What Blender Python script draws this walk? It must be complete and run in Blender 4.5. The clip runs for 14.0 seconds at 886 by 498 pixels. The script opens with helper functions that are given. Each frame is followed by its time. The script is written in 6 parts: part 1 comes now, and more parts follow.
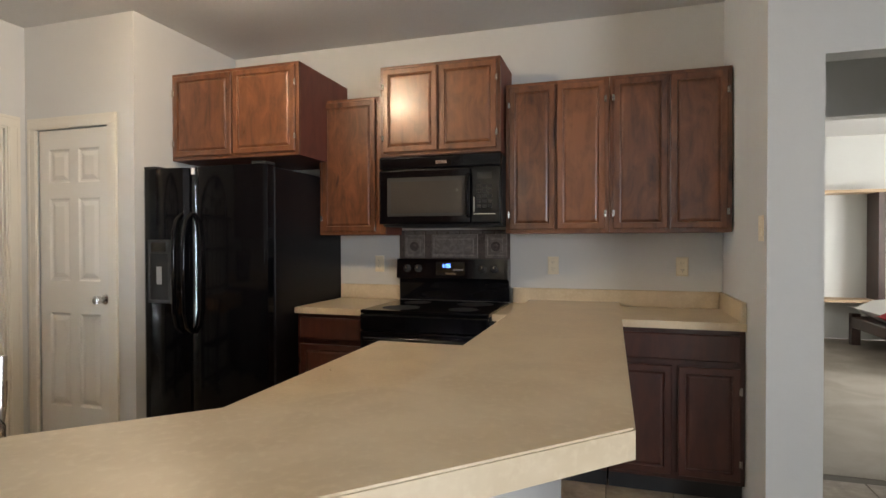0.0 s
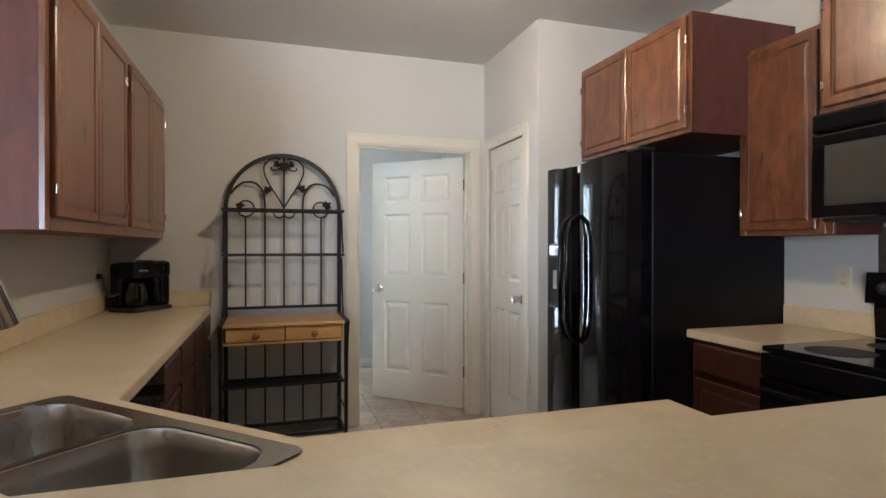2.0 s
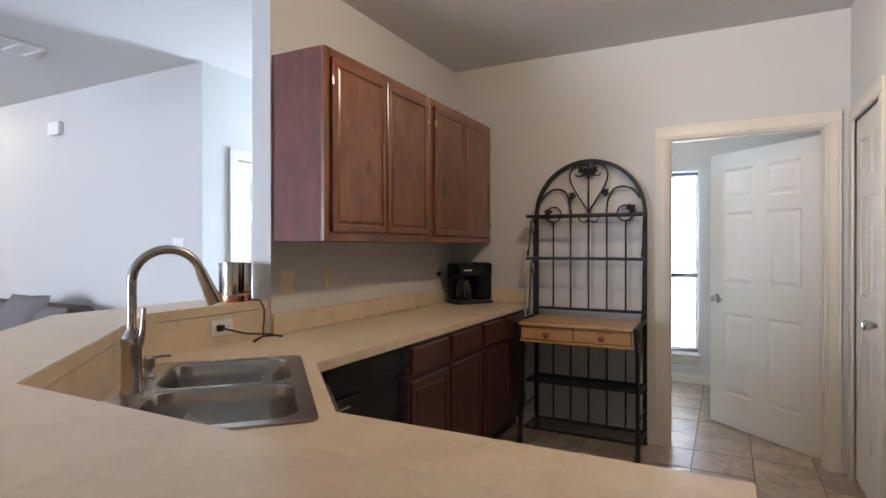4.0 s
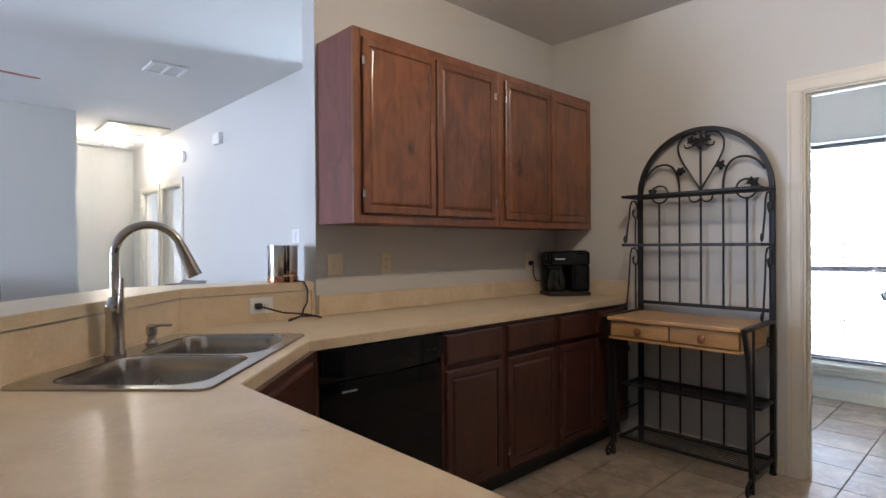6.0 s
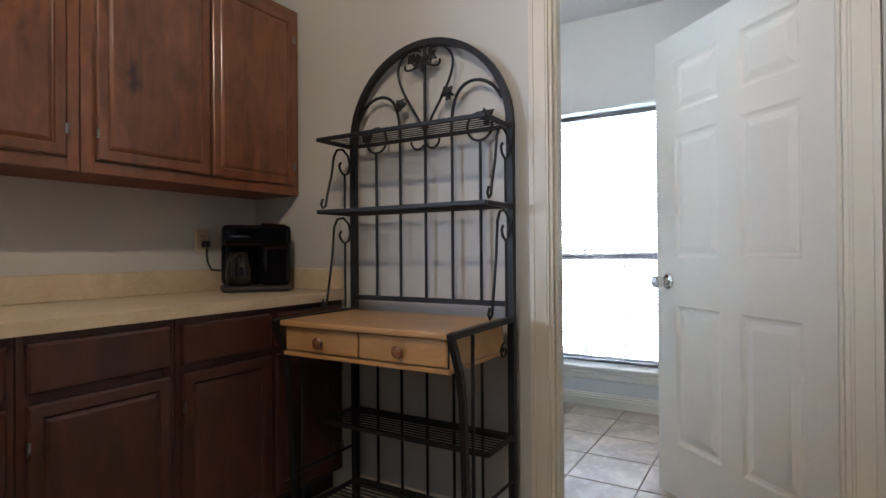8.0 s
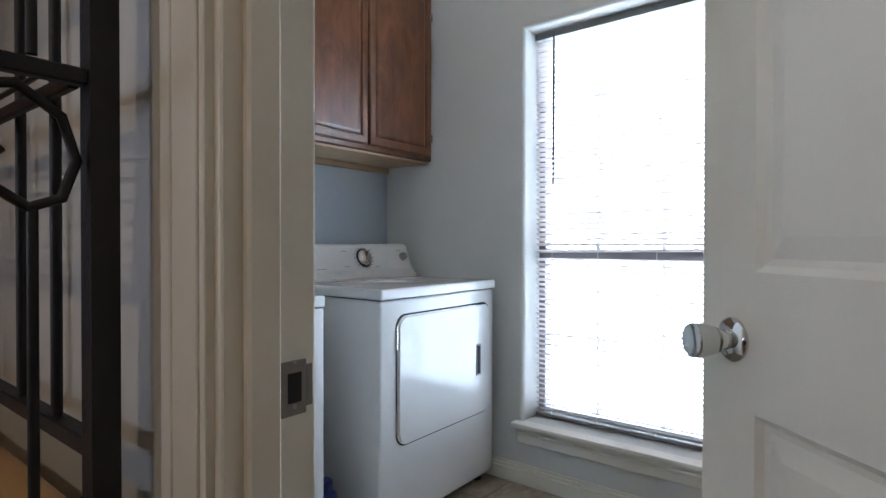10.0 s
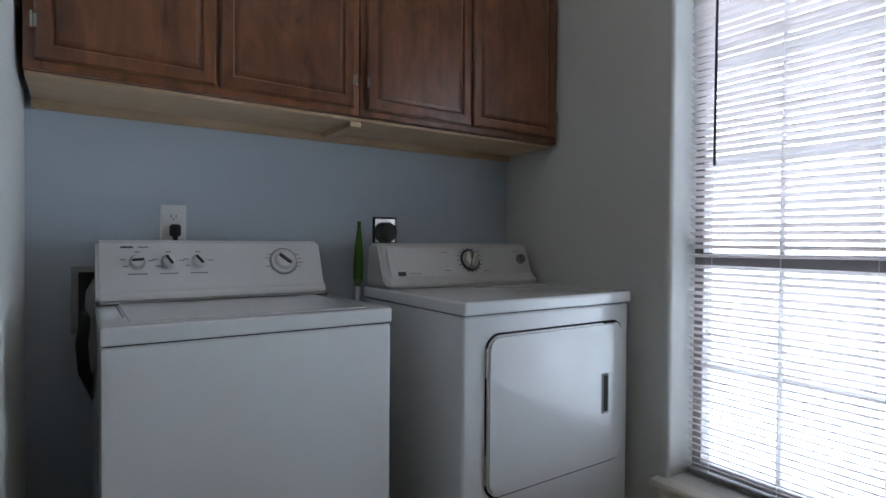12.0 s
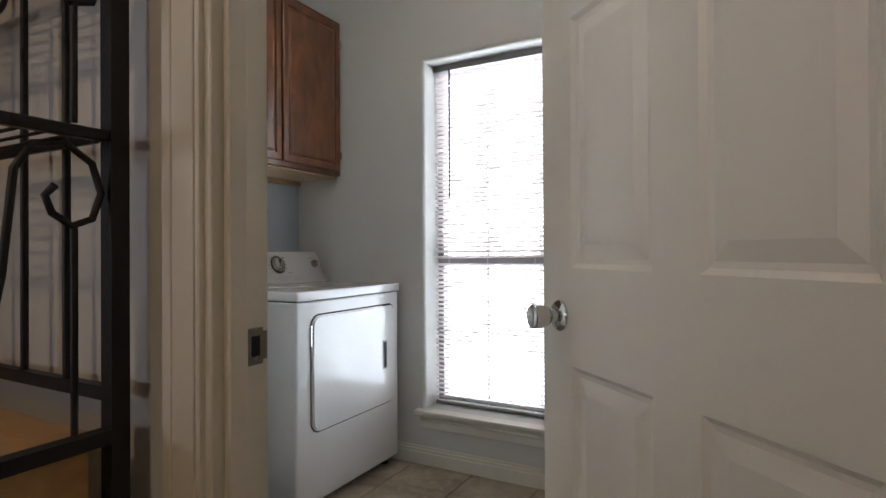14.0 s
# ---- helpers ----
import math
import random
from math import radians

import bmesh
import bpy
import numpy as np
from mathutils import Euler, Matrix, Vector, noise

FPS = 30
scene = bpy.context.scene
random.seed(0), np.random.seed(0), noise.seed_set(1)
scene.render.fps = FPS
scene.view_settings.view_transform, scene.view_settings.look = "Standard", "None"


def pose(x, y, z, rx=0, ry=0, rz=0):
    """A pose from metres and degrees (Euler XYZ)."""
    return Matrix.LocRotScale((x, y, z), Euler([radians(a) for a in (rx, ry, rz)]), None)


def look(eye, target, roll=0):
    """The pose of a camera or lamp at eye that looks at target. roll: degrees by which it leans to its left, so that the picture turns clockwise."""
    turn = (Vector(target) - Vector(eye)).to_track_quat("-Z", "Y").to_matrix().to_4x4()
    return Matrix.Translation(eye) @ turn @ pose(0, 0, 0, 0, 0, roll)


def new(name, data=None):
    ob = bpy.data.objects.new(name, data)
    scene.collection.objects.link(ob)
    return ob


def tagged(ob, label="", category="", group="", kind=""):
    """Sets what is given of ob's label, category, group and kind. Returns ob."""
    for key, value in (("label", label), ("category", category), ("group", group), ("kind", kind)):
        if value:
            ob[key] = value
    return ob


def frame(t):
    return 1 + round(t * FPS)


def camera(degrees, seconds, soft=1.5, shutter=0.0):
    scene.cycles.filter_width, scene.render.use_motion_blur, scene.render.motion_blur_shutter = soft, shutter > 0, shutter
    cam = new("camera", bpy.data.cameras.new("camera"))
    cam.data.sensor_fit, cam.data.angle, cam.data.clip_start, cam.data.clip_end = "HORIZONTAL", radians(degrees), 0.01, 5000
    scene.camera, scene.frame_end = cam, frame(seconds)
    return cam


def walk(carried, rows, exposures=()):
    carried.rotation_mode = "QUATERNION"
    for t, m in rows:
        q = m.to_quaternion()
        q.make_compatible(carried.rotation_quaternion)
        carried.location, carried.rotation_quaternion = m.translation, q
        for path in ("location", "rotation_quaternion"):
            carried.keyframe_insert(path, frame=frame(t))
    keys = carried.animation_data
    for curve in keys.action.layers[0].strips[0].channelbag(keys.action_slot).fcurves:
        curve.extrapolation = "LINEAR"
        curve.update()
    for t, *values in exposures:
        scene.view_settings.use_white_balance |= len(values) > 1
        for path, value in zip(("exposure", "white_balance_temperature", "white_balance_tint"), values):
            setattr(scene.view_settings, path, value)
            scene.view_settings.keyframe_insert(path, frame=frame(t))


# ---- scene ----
cam = camera(78.10, 14.0)
PATH = [
    (0, (3.728, -0.062, 1.315), (3.136, 1.848, 1.291), -0.10),
    (0.5, (3.821, 0.338, 1.228), (2.842, 2.081, 1.259), 0.24),
    (1, (3.881, 0.549, 1.292), (2.543, 2.036, 1.288), 0.21),
    (1.5, (3.989, 0.828, 1.315), (2.276, 1.860, 1.297), 0.04),
    (2, (4.005, 0.994, 1.315), (2.097, 1.594, 1.305), 0.02),
    (2.5, (4.032, 1.248, 1.327), (2.037, 1.377, 1.312), 0.09),
    (3, (4.048, 1.509, 1.331), (2.071, 1.209, 1.316), 0.08),
    (3.5, (3.995, 1.752, 1.329), (2.112, 1.079, 1.324), -0.07),
    (4, (3.949, 1.942, 1.341), (2.173, 1.022, 1.332), -0.04),
    (4.2, (3.923, 1.999, 1.337), (2.191, 1.000, 1.328), -0.11),
    (6.3, (3.234, 2.409, 1.238), (1.877, 0.940, 1.227), -0.37),
    (6.5, (3.121, 2.390, 1.224), (1.729, 0.954, 1.214), -0.38),
    (7, (2.826, 2.372, 1.187), (1.297, 1.082, 1.165), -0.30),
    (7.5, (2.377, 2.341, 1.107), (0.738, 1.195, 1.114), -0.20),
    (8, (1.917, 2.295, 1.088), (0.207, 1.258, 1.100), -0.43),
    (8.5, (1.418, 2.252, 1.098), (-0.322, 1.265, 1.092), -0.56),
    (9, (0.972, 2.181, 1.087), (-0.765, 1.190, 1.083), -0.47),
    (11.3, (-0.183, 1.926, 1.114), (-1.377, 0.323, 1.080), 0.34),
    (11.5, (-0.194, 1.911, 1.106), (-1.363, 0.288, 1.078), 0.37),
    (12, (-0.213, 1.932, 1.110), (-1.337, 0.277, 1.078), 0.45),
    (12.5, (-0.185, 2.017, 1.104), (-1.297, 0.355, 1.082), 0.50),
    (13, (-0.007, 2.154, 1.094), (-1.321, 0.645, 1.088), 0.52),
    (13.5, (0.230, 2.220, 1.091), (-1.389, 1.046, 1.096), 0.36),
    (14, (0.508, 2.240, 1.093), (-1.250, 1.287, 1.103), -0.31),
]
EXPOSURE = [(0, 0.44, 7550, 11), (1.5, 0.53, 6700, 9), (2.5, 0.57, 6600, 10), (3.5, 0.55, 6500, 14), (4.2, 0.52, 6550, 15), (6.5, 0.53, 6150, 13), (8.0, 0.5, 6200, 12), (9.2, 0.48, 6400, 13), (10.4, -0.7, 6550, 14), (11.3, -0.94, 6700, 16), (12.0, -1.25, 6800, 16), (12.6, -1.37, 6800, 16), (13.0, -1.06, 7000, 17), (13.5, -0.76, 7450, 18), (14, -0.52, 7600, 18)]
walk(cam, [(t, look(eye, target, roll)) for t, eye, target, roll in PATH], EXPOSURE)

# ---------------------------------------------------------------- world and light
world = bpy.data.worlds.new("world")
scene.world = world
world.use_nodes = True
_wn = world.node_tree.nodes
_sky = _wn.new("ShaderNodeTexSky")
_sky.sky_type = "NISHITA"
_sky.sun_disc = False
_sky.sun_elevation = radians(48)
_sky.sun_rotation = radians(200)
world.node_tree.links.new(_sky.outputs[0], _wn["Background"].inputs[0])
_wn["Background"].inputs[1].default_value = 0.12

sun = new("sun", bpy.data.lights.new("sun", "SUN"))
sun.data.energy = 4.5
sun.data.angle = radians(0.5)
sun.data.color = (1.0, 0.95, 0.88)
sun.matrix_world = look((3, 14, 16), (0, 0, 0))


def area(name, eye, target, w, h, watts, col):
    la = bpy.data.lights.new(name, "AREA")
    la.shape, la.size, la.size_y, la.energy, la.color = "RECTANGLE", w, h, watts, col
    ob = new(name, la)
    ob.matrix_world = look(eye, target)
    return ob


def point(name, loc, watts, col, r=0.05):
    la = bpy.data.lights.new(name, "POINT")
    la.energy, la.color, la.shadow_soft_size = watts, col, r
    ob = new(name, la)
    ob.location = loc
    return ob


LAUNDRY_SKY, LIVING_SKY, ENTRY_ADDED, KITCHEN_LAMP, HALL_LAMP, LAUNDRY_LAMP = 1800, 165, 32, 33, 24, 5
area("window_daylight", (-4.0, 1.25, 1.6), (-2.0, 1.25, 1.3), 4.5, 4.0, LAUNDRY_SKY, (0.58, 0.78, 1.0))
area("living_window_daylight", (8.32, -3.0, 1.4), (1.0, -2.1, 1.2), 2.4, 1.8, LIVING_SKY, (0.68, 0.79, 1.0)).data.spread = radians(135)
area("small_room_daylight", (-1.26, -5.6, 1.5), (1, -5.6, 1.2), 1.7, 1.1, 45, (0.76, 0.84, 1.0))
# added to brighten the entry, in an opening of an unseen wall
area("entry_added_daylight", (-1.66, -0.95, 1.35), (1, -0.95, 1.2), 0.95, 1.8, ENTRY_ADDED, (0.76, 0.84, 1.0))
point("kitchen_lamp", (1.87, 1.71, 2.56), KITCHEN_LAMP, (1.0, 0.82, 0.62), 0.025)
point("laundry_lamp", (-1.02, 1.28, 2.56), LAUNDRY_LAMP, (1.0, 0.93, 0.84), 0.05)
point("hall_lamp", (1.61, -5.74, 2.58), HALL_LAMP, (1.0, 0.92, 0.80), 0.05)
# added to light the bedroom; its wall and opening are out of view
area("bedroom_added_daylight", (9.3, 5.6, 1.5), (5, 5.6, 1.0), 1.6, 1.4, 170, (0.82, 0.90, 1.0))

# ---------------------------------------------------------------- materials
def mat(name, col, rough=0.5, metal=0.0, var=0.08, scale=6.0, fine=0.05, fscale=60.0, bump=0.0, bscale=120.0, coat=0.0, rvar=0.08, spec=0.5):
    """A painted, moulded or metal surface: broad and fine variation of colour, uneven gloss, fine relief."""
    m = bpy.data.materials.new(name)
    m.use_nodes = True
    t = m.node_tree
    n, l = t.nodes, t.links
    b = n["Principled BSDF"]
    tc = n.new("ShaderNodeTexCoord")
    g = n.new("ShaderNodeNewGeometry")
    a = n.new("ShaderNodeTexNoise"); a.inputs["Scale"].default_value = scale; a.inputs["Detail"].default_value = 4
    f = n.new("ShaderNodeTexNoise"); f.inputs["Scale"].default_value = fscale; f.inputs["Detail"].default_value = 3
    for q in (a, f):
        l.new(g.outputs["Position"], q.inputs["Vector"])
    m1 = n.new("ShaderNodeMath"); m1.operation = "MULTIPLY_ADD"
    m1.inputs[1].default_value = var * 2; m1.inputs[2].default_value = 1 - var
    l.new(a.outputs["Fac"], m1.inputs[0])
    m2 = n.new("ShaderNodeMath"); m2.operation = "MULTIPLY_ADD"
    m2.inputs[1].default_value = fine * 2; m2.inputs[2].default_value = -fine
    l.new(f.outputs["Fac"], m2.inputs[0])
    s = n.new("ShaderNodeMath"); s.operation = "ADD"
    l.new(m1.outputs[0], s.inputs[0]); l.new(m2.outputs[0], s.inputs[1])
    mx = n.new("ShaderNodeVectorMath"); mx.operation = "SCALE"
    mx.inputs[0].default_value = col
    l.new(s.outputs[0], mx.inputs["Scale"])
    l.new(mx.outputs[0], b.inputs["Base Color"])
    r = n.new("ShaderNodeMath"); r.operation = "MULTIPLY_ADD"
    r.inputs[1].default_value = rvar * 2; r.inputs[2].default_value = max(0.02, rough - rvar)
    l.new(a.outputs["Fac"], r.inputs[0])
    l.new(r.outputs[0], b.inputs["Roughness"])
    b.inputs["Metallic"].default_value = metal
    b.inputs["Coat Weight"].default_value = coat
    b.inputs["Coat Roughness"].default_value = 0.12
    b.inputs["Specular IOR Level"].default_value = spec
    if bump:
        bn = n.new("ShaderNodeTexNoise"); bn.inputs["Scale"].default_value = bscale; bn.inputs["Detail"].default_value = 3
        l.new(g.outputs["Position"], bn.inputs["Vector"])
        bp = n.new("ShaderNodeBump"); bp.inputs["Strength"].default_value = bump; bp.inputs["Distance"].default_value = 0.004
        l.new(bn.outputs["Fac"], bp.inputs["Height"])
        l.new(bp.outputs[0], b.inputs["Normal"])
    return m


def wood(name, dark, light, rough=0.35, axis=2, coat=0.4, knots=1.0, rnd=0.25):
    """Stained wood: stretched grain, blotches of stain and a few knots, varied from piece to piece."""
    m = bpy.data.materials.new(name)
    m.use_nodes = True
    t = m.node_tree
    n, l = t.nodes, t.links
    b = n["Principled BSDF"]
    g = n.new("ShaderNodeNewGeometry")
    oi = n.new("ShaderNodeObjectInfo")
    off = n.new("ShaderNodeVectorMath"); off.operation = "SCALE"
    off.inputs[0].default_value = (7.3, 3.1, 5.7)
    l.new(oi.outputs["Random"], off.inputs["Scale"])
    add = n.new("ShaderNodeVectorMath"); add.operation = "ADD"
    l.new(g.outputs["Position"], add.inputs[0]); l.new(off.outputs[0], add.inputs[1])
    mp = n.new("ShaderNodeMapping")
    sc = [22.0, 22.0, 22.0]; sc[axis] = 1.6
    mp.inputs["Scale"].default_value = sc
    l.new(add.outputs[0], mp.inputs["Vector"])
    gr = n.new("ShaderNodeTexNoise"); gr.inputs["Scale"].default_value = 1.6; gr.inputs["Detail"].default_value = 7; gr.inputs["Distortion"].default_value = 0.5
    l.new(mp.outputs[0], gr.inputs["Vector"])
    bl = n.new("ShaderNodeTexNoise"); bl.inputs["Scale"].default_value = 11.0; bl.inputs["Detail"].default_value = 6; bl.inputs["Roughness"].default_value = 0.62; bl.inputs["Distortion"].default_value = 0.9
    mb = n.new("ShaderNodeMapping")
    sb = [1.0, 1.0, 1.0]; sb[axis] = 0.42
    mb.inputs["Scale"].default_value = sb
    l.new(add.outputs[0], mb.inputs["Vector"])
    l.new(mb.outputs[0], bl.inputs["Vector"])
    kn = n.new("ShaderNodeTexVoronoi"); kn.inputs["Scale"].default_value = 4.2
    wob = n.new("ShaderNodeVectorMath"); wob.operation = "MULTIPLY_ADD"
    wob.inputs[1].default_value = (0.10, 0.10, 0.10)
    l.new(bl.outputs["Color"], wob.inputs[0]); l.new(mb.outputs[0], wob.inputs[2])
    l.new(wob.outputs[0], kn.inputs["Vector"])
    kr = n.new("ShaderNodeMapRange"); kr.interpolation_type = "SMOOTHSTEP"; kr.inputs[1].default_value = 0.02; kr.inputs[2].default_value = 0.17; kr.inputs[3].default_value = 0.30 * knots; kr.inputs[4].default_value = 0.0
    l.new(kn.outputs["Distance"], kr.inputs[0])
    a1 = n.new("ShaderNodeMath"); a1.operation = "MULTIPLY_ADD"; a1.inputs[1].default_value = 0.36
    l.new(gr.outputs["Fac"], a1.inputs[0])
    a2 = n.new("ShaderNodeMath"); a2.operation = "MULTIPLY"; a2.inputs[1].default_value = 1.02
    l.new(bl.outputs["Fac"], a2.inputs[0])
    l.new(a2.outputs[0], a1.inputs[2])
    a3 = n.new("ShaderNodeMath"); a3.operation = "SUBTRACT"
    l.new(a1.outputs[0], a3.inputs[0]); l.new(kr.outputs[0], a3.inputs[1])
    a4 = n.new("ShaderNodeMath"); a4.operation = "MULTIPLY_ADD"; a4.inputs[1].default_value = rnd
    l.new(oi.outputs["Random"], a4.inputs[0]); l.new(a3.outputs[0], a4.inputs[2])
    rp = n.new("ShaderNodeValToRGB")
    rp.color_ramp.elements[0].position, rp.color_ramp.elements[0].color = 0.40, (*dark, 1)
    rp.color_ramp.elements[1].position, rp.color_ramp.elements[1].color = 1.0, (*light, 1)
    l.new(a4.outputs[0], rp.inputs[0])
    l.new(rp.outputs[0], b.inputs["Base Color"])
    r = n.new("ShaderNodeMapRange"); r.inputs[3].default_value = rough - 0.08; r.inputs[4].default_value = rough + 0.12
    l.new(bl.outputs["Fac"], r.inputs[0]); l.new(r.outputs[0], b.inputs["Roughness"])
    b.inputs["Coat Weight"].default_value = coat
    b.inputs["Coat Roughness"].default_value = 0.22
    bp = n.new("ShaderNodeBump"); bp.inputs["Strength"].default_value = 0.12; bp.inputs["Distance"].default_value = 0.002
    l.new(gr.outputs["Fac"], bp.inputs["Height"]); l.new(bp.outputs[0], b.inputs["Normal"])
    return m


def mottled(name, c1, c2, c3, rough, s1=9.0, s2=55.0, rnd=0.0, bump=0.05, metal=0.0, coat=0.0):
    """Laminate, tile or carpet: clouds of one tone over another, with fine specks."""
    m = bpy.data.materials.new(name)
    m.use_nodes = True
    t = m.node_tree
    n, l = t.nodes, t.links
    b = n["Principled BSDF"]
    g = n.new("ShaderNodeNewGeometry")
    oi = n.new("ShaderNodeObjectInfo")
    a = n.new("ShaderNodeTexNoise"); a.inputs["Scale"].default_value = s1; a.inputs["Detail"].default_value = 5; a.inputs["Distortion"].default_value = 0.7
    f = n.new("ShaderNodeTexNoise"); f.inputs["Scale"].default_value = s2; f.inputs["Detail"].default_value = 4
    off = n.new("ShaderNodeVectorMath"); off.operation = "SCALE"; off.inputs[0].default_value = (9.1, 4.7, 2.3)
    l.new(oi.outputs["Random"], off.inputs["Scale"])
    add = n.new("ShaderNodeVectorMath"); add.operation = "ADD"
    l.new(g.outputs["Position"], add.inputs[0])
    if rnd:
        l.new(off.outputs[0], add.inputs[1])
    l.new(add.outputs[0], a.inputs["Vector"]); l.new(add.outputs[0], f.inputs["Vector"])
    r1 = n.new("ShaderNodeValToRGB")
    r1.color_ramp.elements[0].position, r1.color_ramp.elements[0].color = 0.36, (*c1, 1)
    r1.color_ramp.elements[1].position, r1.color_ramp.elements[1].color = 0.66, (*c2, 1)
    l.new(a.outputs["Fac"], r1.inputs[0])
    mr = n.new("ShaderNodeMapRange"); mr.inputs[1].default_value = 0.50; mr.inputs[2].default_value = 0.72; mr.inputs[4].default_value = 0.55
    l.new(f.outputs["Fac"], mr.inputs[0])
    mx = n.new("ShaderNodeMix"); mx.data_type = "RGBA"; mx.inputs["B"].default_value = (*c3, 1)
    l.new(mr.outputs[0], mx.inputs["Factor"]); l.new(r1.outputs[0], mx.inputs["A"])
    hv = n.new("ShaderNodeHueSaturation")
    vr = n.new("ShaderNodeMapRange"); vr.inputs[3].default_value = 1 - rnd; vr.inputs[4].default_value = 1 + rnd
    l.new(oi.outputs["Random"], vr.inputs[0]); l.new(vr.outputs[0], hv.inputs["Value"])
    l.new(mx.outputs["Result"], hv.inputs["Color"])
    l.new(hv.outputs[0], b.inputs["Base Color"])
    rr = n.new("ShaderNodeMapRange"); rr.inputs[3].default_value = rough - 0.07; rr.inputs[4].default_value = rough + 0.10
    l.new(a.outputs["Fac"], rr.inputs[0]); l.new(rr.outputs[0], b.inputs["Roughness"])
    b.inputs["Metallic"].default_value = metal
    b.inputs["Coat Weight"].default_value = coat
    bp = n.new("ShaderNodeBump"); bp.inputs["Strength"].default_value = bump; bp.inputs["Distance"].default_value = 0.004
    l.new(f.outputs["Fac"], bp.inputs["Height"]); l.new(bp.outputs[0], b.inputs["Normal"])
    return m


def brushed(name, col, rough, axis=0):
    m = mat(name, col, rough, 1.0, 0.06, 5.0, 0.03, 40.0)
    n, l = m.node_tree.nodes, m.node_tree.links
    g = n.new("ShaderNodeNewGeometry")
    mp = n.new("ShaderNodeMapping")
    s = [300.0] * 3; s[axis] = 6.0
    mp.inputs["Scale"].default_value = s
    tx = n.new("ShaderNodeTexNoise"); tx.inputs["Scale"].default_value = 1.0
    l.new(g.outputs["Position"], mp.inputs["Vector"]); l.new(mp.outputs[0], tx.inputs["Vector"])
    bp = n.new("ShaderNodeBump"); bp.inputs["Strength"].default_value = 0.10; bp.inputs["Distance"].default_value = 0.001
    l.new(tx.outputs["Fac"], bp.inputs["Height"]); l.new(bp.outputs[0], n["Principled BSDF"].inputs["Normal"])
    return m


def glow(name, col, power):
    m = bpy.data.materials.new(name)
    m.use_nodes = True
    b = m.node_tree.nodes["Principled BSDF"]
    b.inputs["Base Color"].default_value = (*col, 1)
    b.inputs["Emission Color"].default_value = (*col, 1)
    b.inputs["Emission Strength"].default_value = power
    return m


PAINT = mat("wall_paint", (0.60, 0.595, 0.565), 0.62, var=0.03, scale=1.6, fine=0.015, fscale=30, bump=0.16, bscale=70)
# the grey wall paint with the window light's blue put into its colour
PAINT_SKYLIT = mat("skylit_wall_paint", (0.47, 0.53, 0.585), 0.62, var=0.03, scale=1.6, fine=0.015, fscale=30, bump=0.16, bscale=70)
CEIL = mat("ceiling_paint", (0.66, 0.655, 0.64), 0.8, var=0.04, scale=1.2, bump=0.45, bscale=85)
TRIM = mat("trim_paint", (0.71, 0.665, 0.57), 0.38, var=0.04, scale=4, fine=0.02, bump=0.04)
DOORW = mat("door_paint", (0.71, 0.675, 0.60), 0.42, var=0.03, scale=5, fine=0.015, bump=0.08, bscale=160)
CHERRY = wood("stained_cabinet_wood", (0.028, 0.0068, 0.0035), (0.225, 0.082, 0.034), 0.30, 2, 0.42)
# base units: like the wall cabinets' wood, with much darker colour ends
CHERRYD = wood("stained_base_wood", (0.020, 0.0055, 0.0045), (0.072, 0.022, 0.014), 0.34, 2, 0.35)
SIDEW = wood("stained_side_wood", (0.090, 0.024, 0.016), (0.20, 0.062, 0.040), 0.60, 2, 0.0, 0.4)
RAWW = wood("raw_pine", (0.37, 0.24, 0.14), (0.54, 0.38, 0.24), 0.6, 0, 0.0, 0.4)
MAPLE = wood("maple_top", (0.42, 0.215, 0.078), (0.66, 0.39, 0.155), 0.32, 1, 0.4, 0.25, 0.1)
KNOBW = wood("knob_wood", (0.17, 0.055, 0.022), (0.33, 0.125, 0.05), 0.3, 2, 0.5, 0.0, 0.1)
LAMIN = mottled("beige_laminate", (0.61, 0.485, 0.32), (0.70, 0.575, 0.40), (0.74, 0.625, 0.45), 0.30, 7.0, 70.0, 0.0, 0.02)
TILE = mottled("floor_tile", (0.25, 0.195, 0.14), (0.43, 0.35, 0.265), (0.50, 0.42, 0.33), 0.34, 5.0, 26.0, 0.12, 0.08)
GROUT = mat("grout", (0.14, 0.12, 0.10), 0.9, var=0.1, scale=20)
CONCRETE = mottled("pale_concrete", (0.50, 0.49, 0.47), (0.60, 0.59, 0.57), (0.66, 0.65, 0.63), 0.9, 2.0, 40.0)
CARPET = mottled("grey_carpet", (0.24, 0.205, 0.17), (0.31, 0.27, 0.225), (0.36, 0.32, 0.27), 0.95, 3.0, 240.0, 0.0, 0.6)
BLACKG = mat("black_gloss", (0.004, 0.004, 0.005), 0.07, var=0.15, scale=5, rvar=0.02, coat=0.0, spec=0.24)
BLACKT = mat("black_textured", (0.004, 0.004, 0.005), 0.42, spec=0.25, var=0.15, scale=8, bump=0.35, bscale=420)
BLACKM = mat("black_matte", (0.016, 0.016, 0.017), 0.55, var=0.12)
GLASSB = mat("oven_glass", (0.012, 0.011, 0.010), 0.06, var=0.1, rvar=0.02)
MWGLASS = mat("microwave_window", (0.055, 0.049, 0.042), 0.25, var=0.08, scale=9)
ENAMEL = mat("white_enamel", (0.78, 0.79, 0.79), 0.16, var=0.015, scale=3, fine=0.006, coat=0.6, rvar=0.04)
ENAMELD = mat("dryer_panel", (0.60, 0.585, 0.57), 0.34, var=0.03, scale=5, metal=0.1)
GREYPL = mat("grey_plastic", (0.30, 0.30, 0.30), 0.4)
STEEL = brushed("stainless", (0.50, 0.48, 0.45), 0.25)
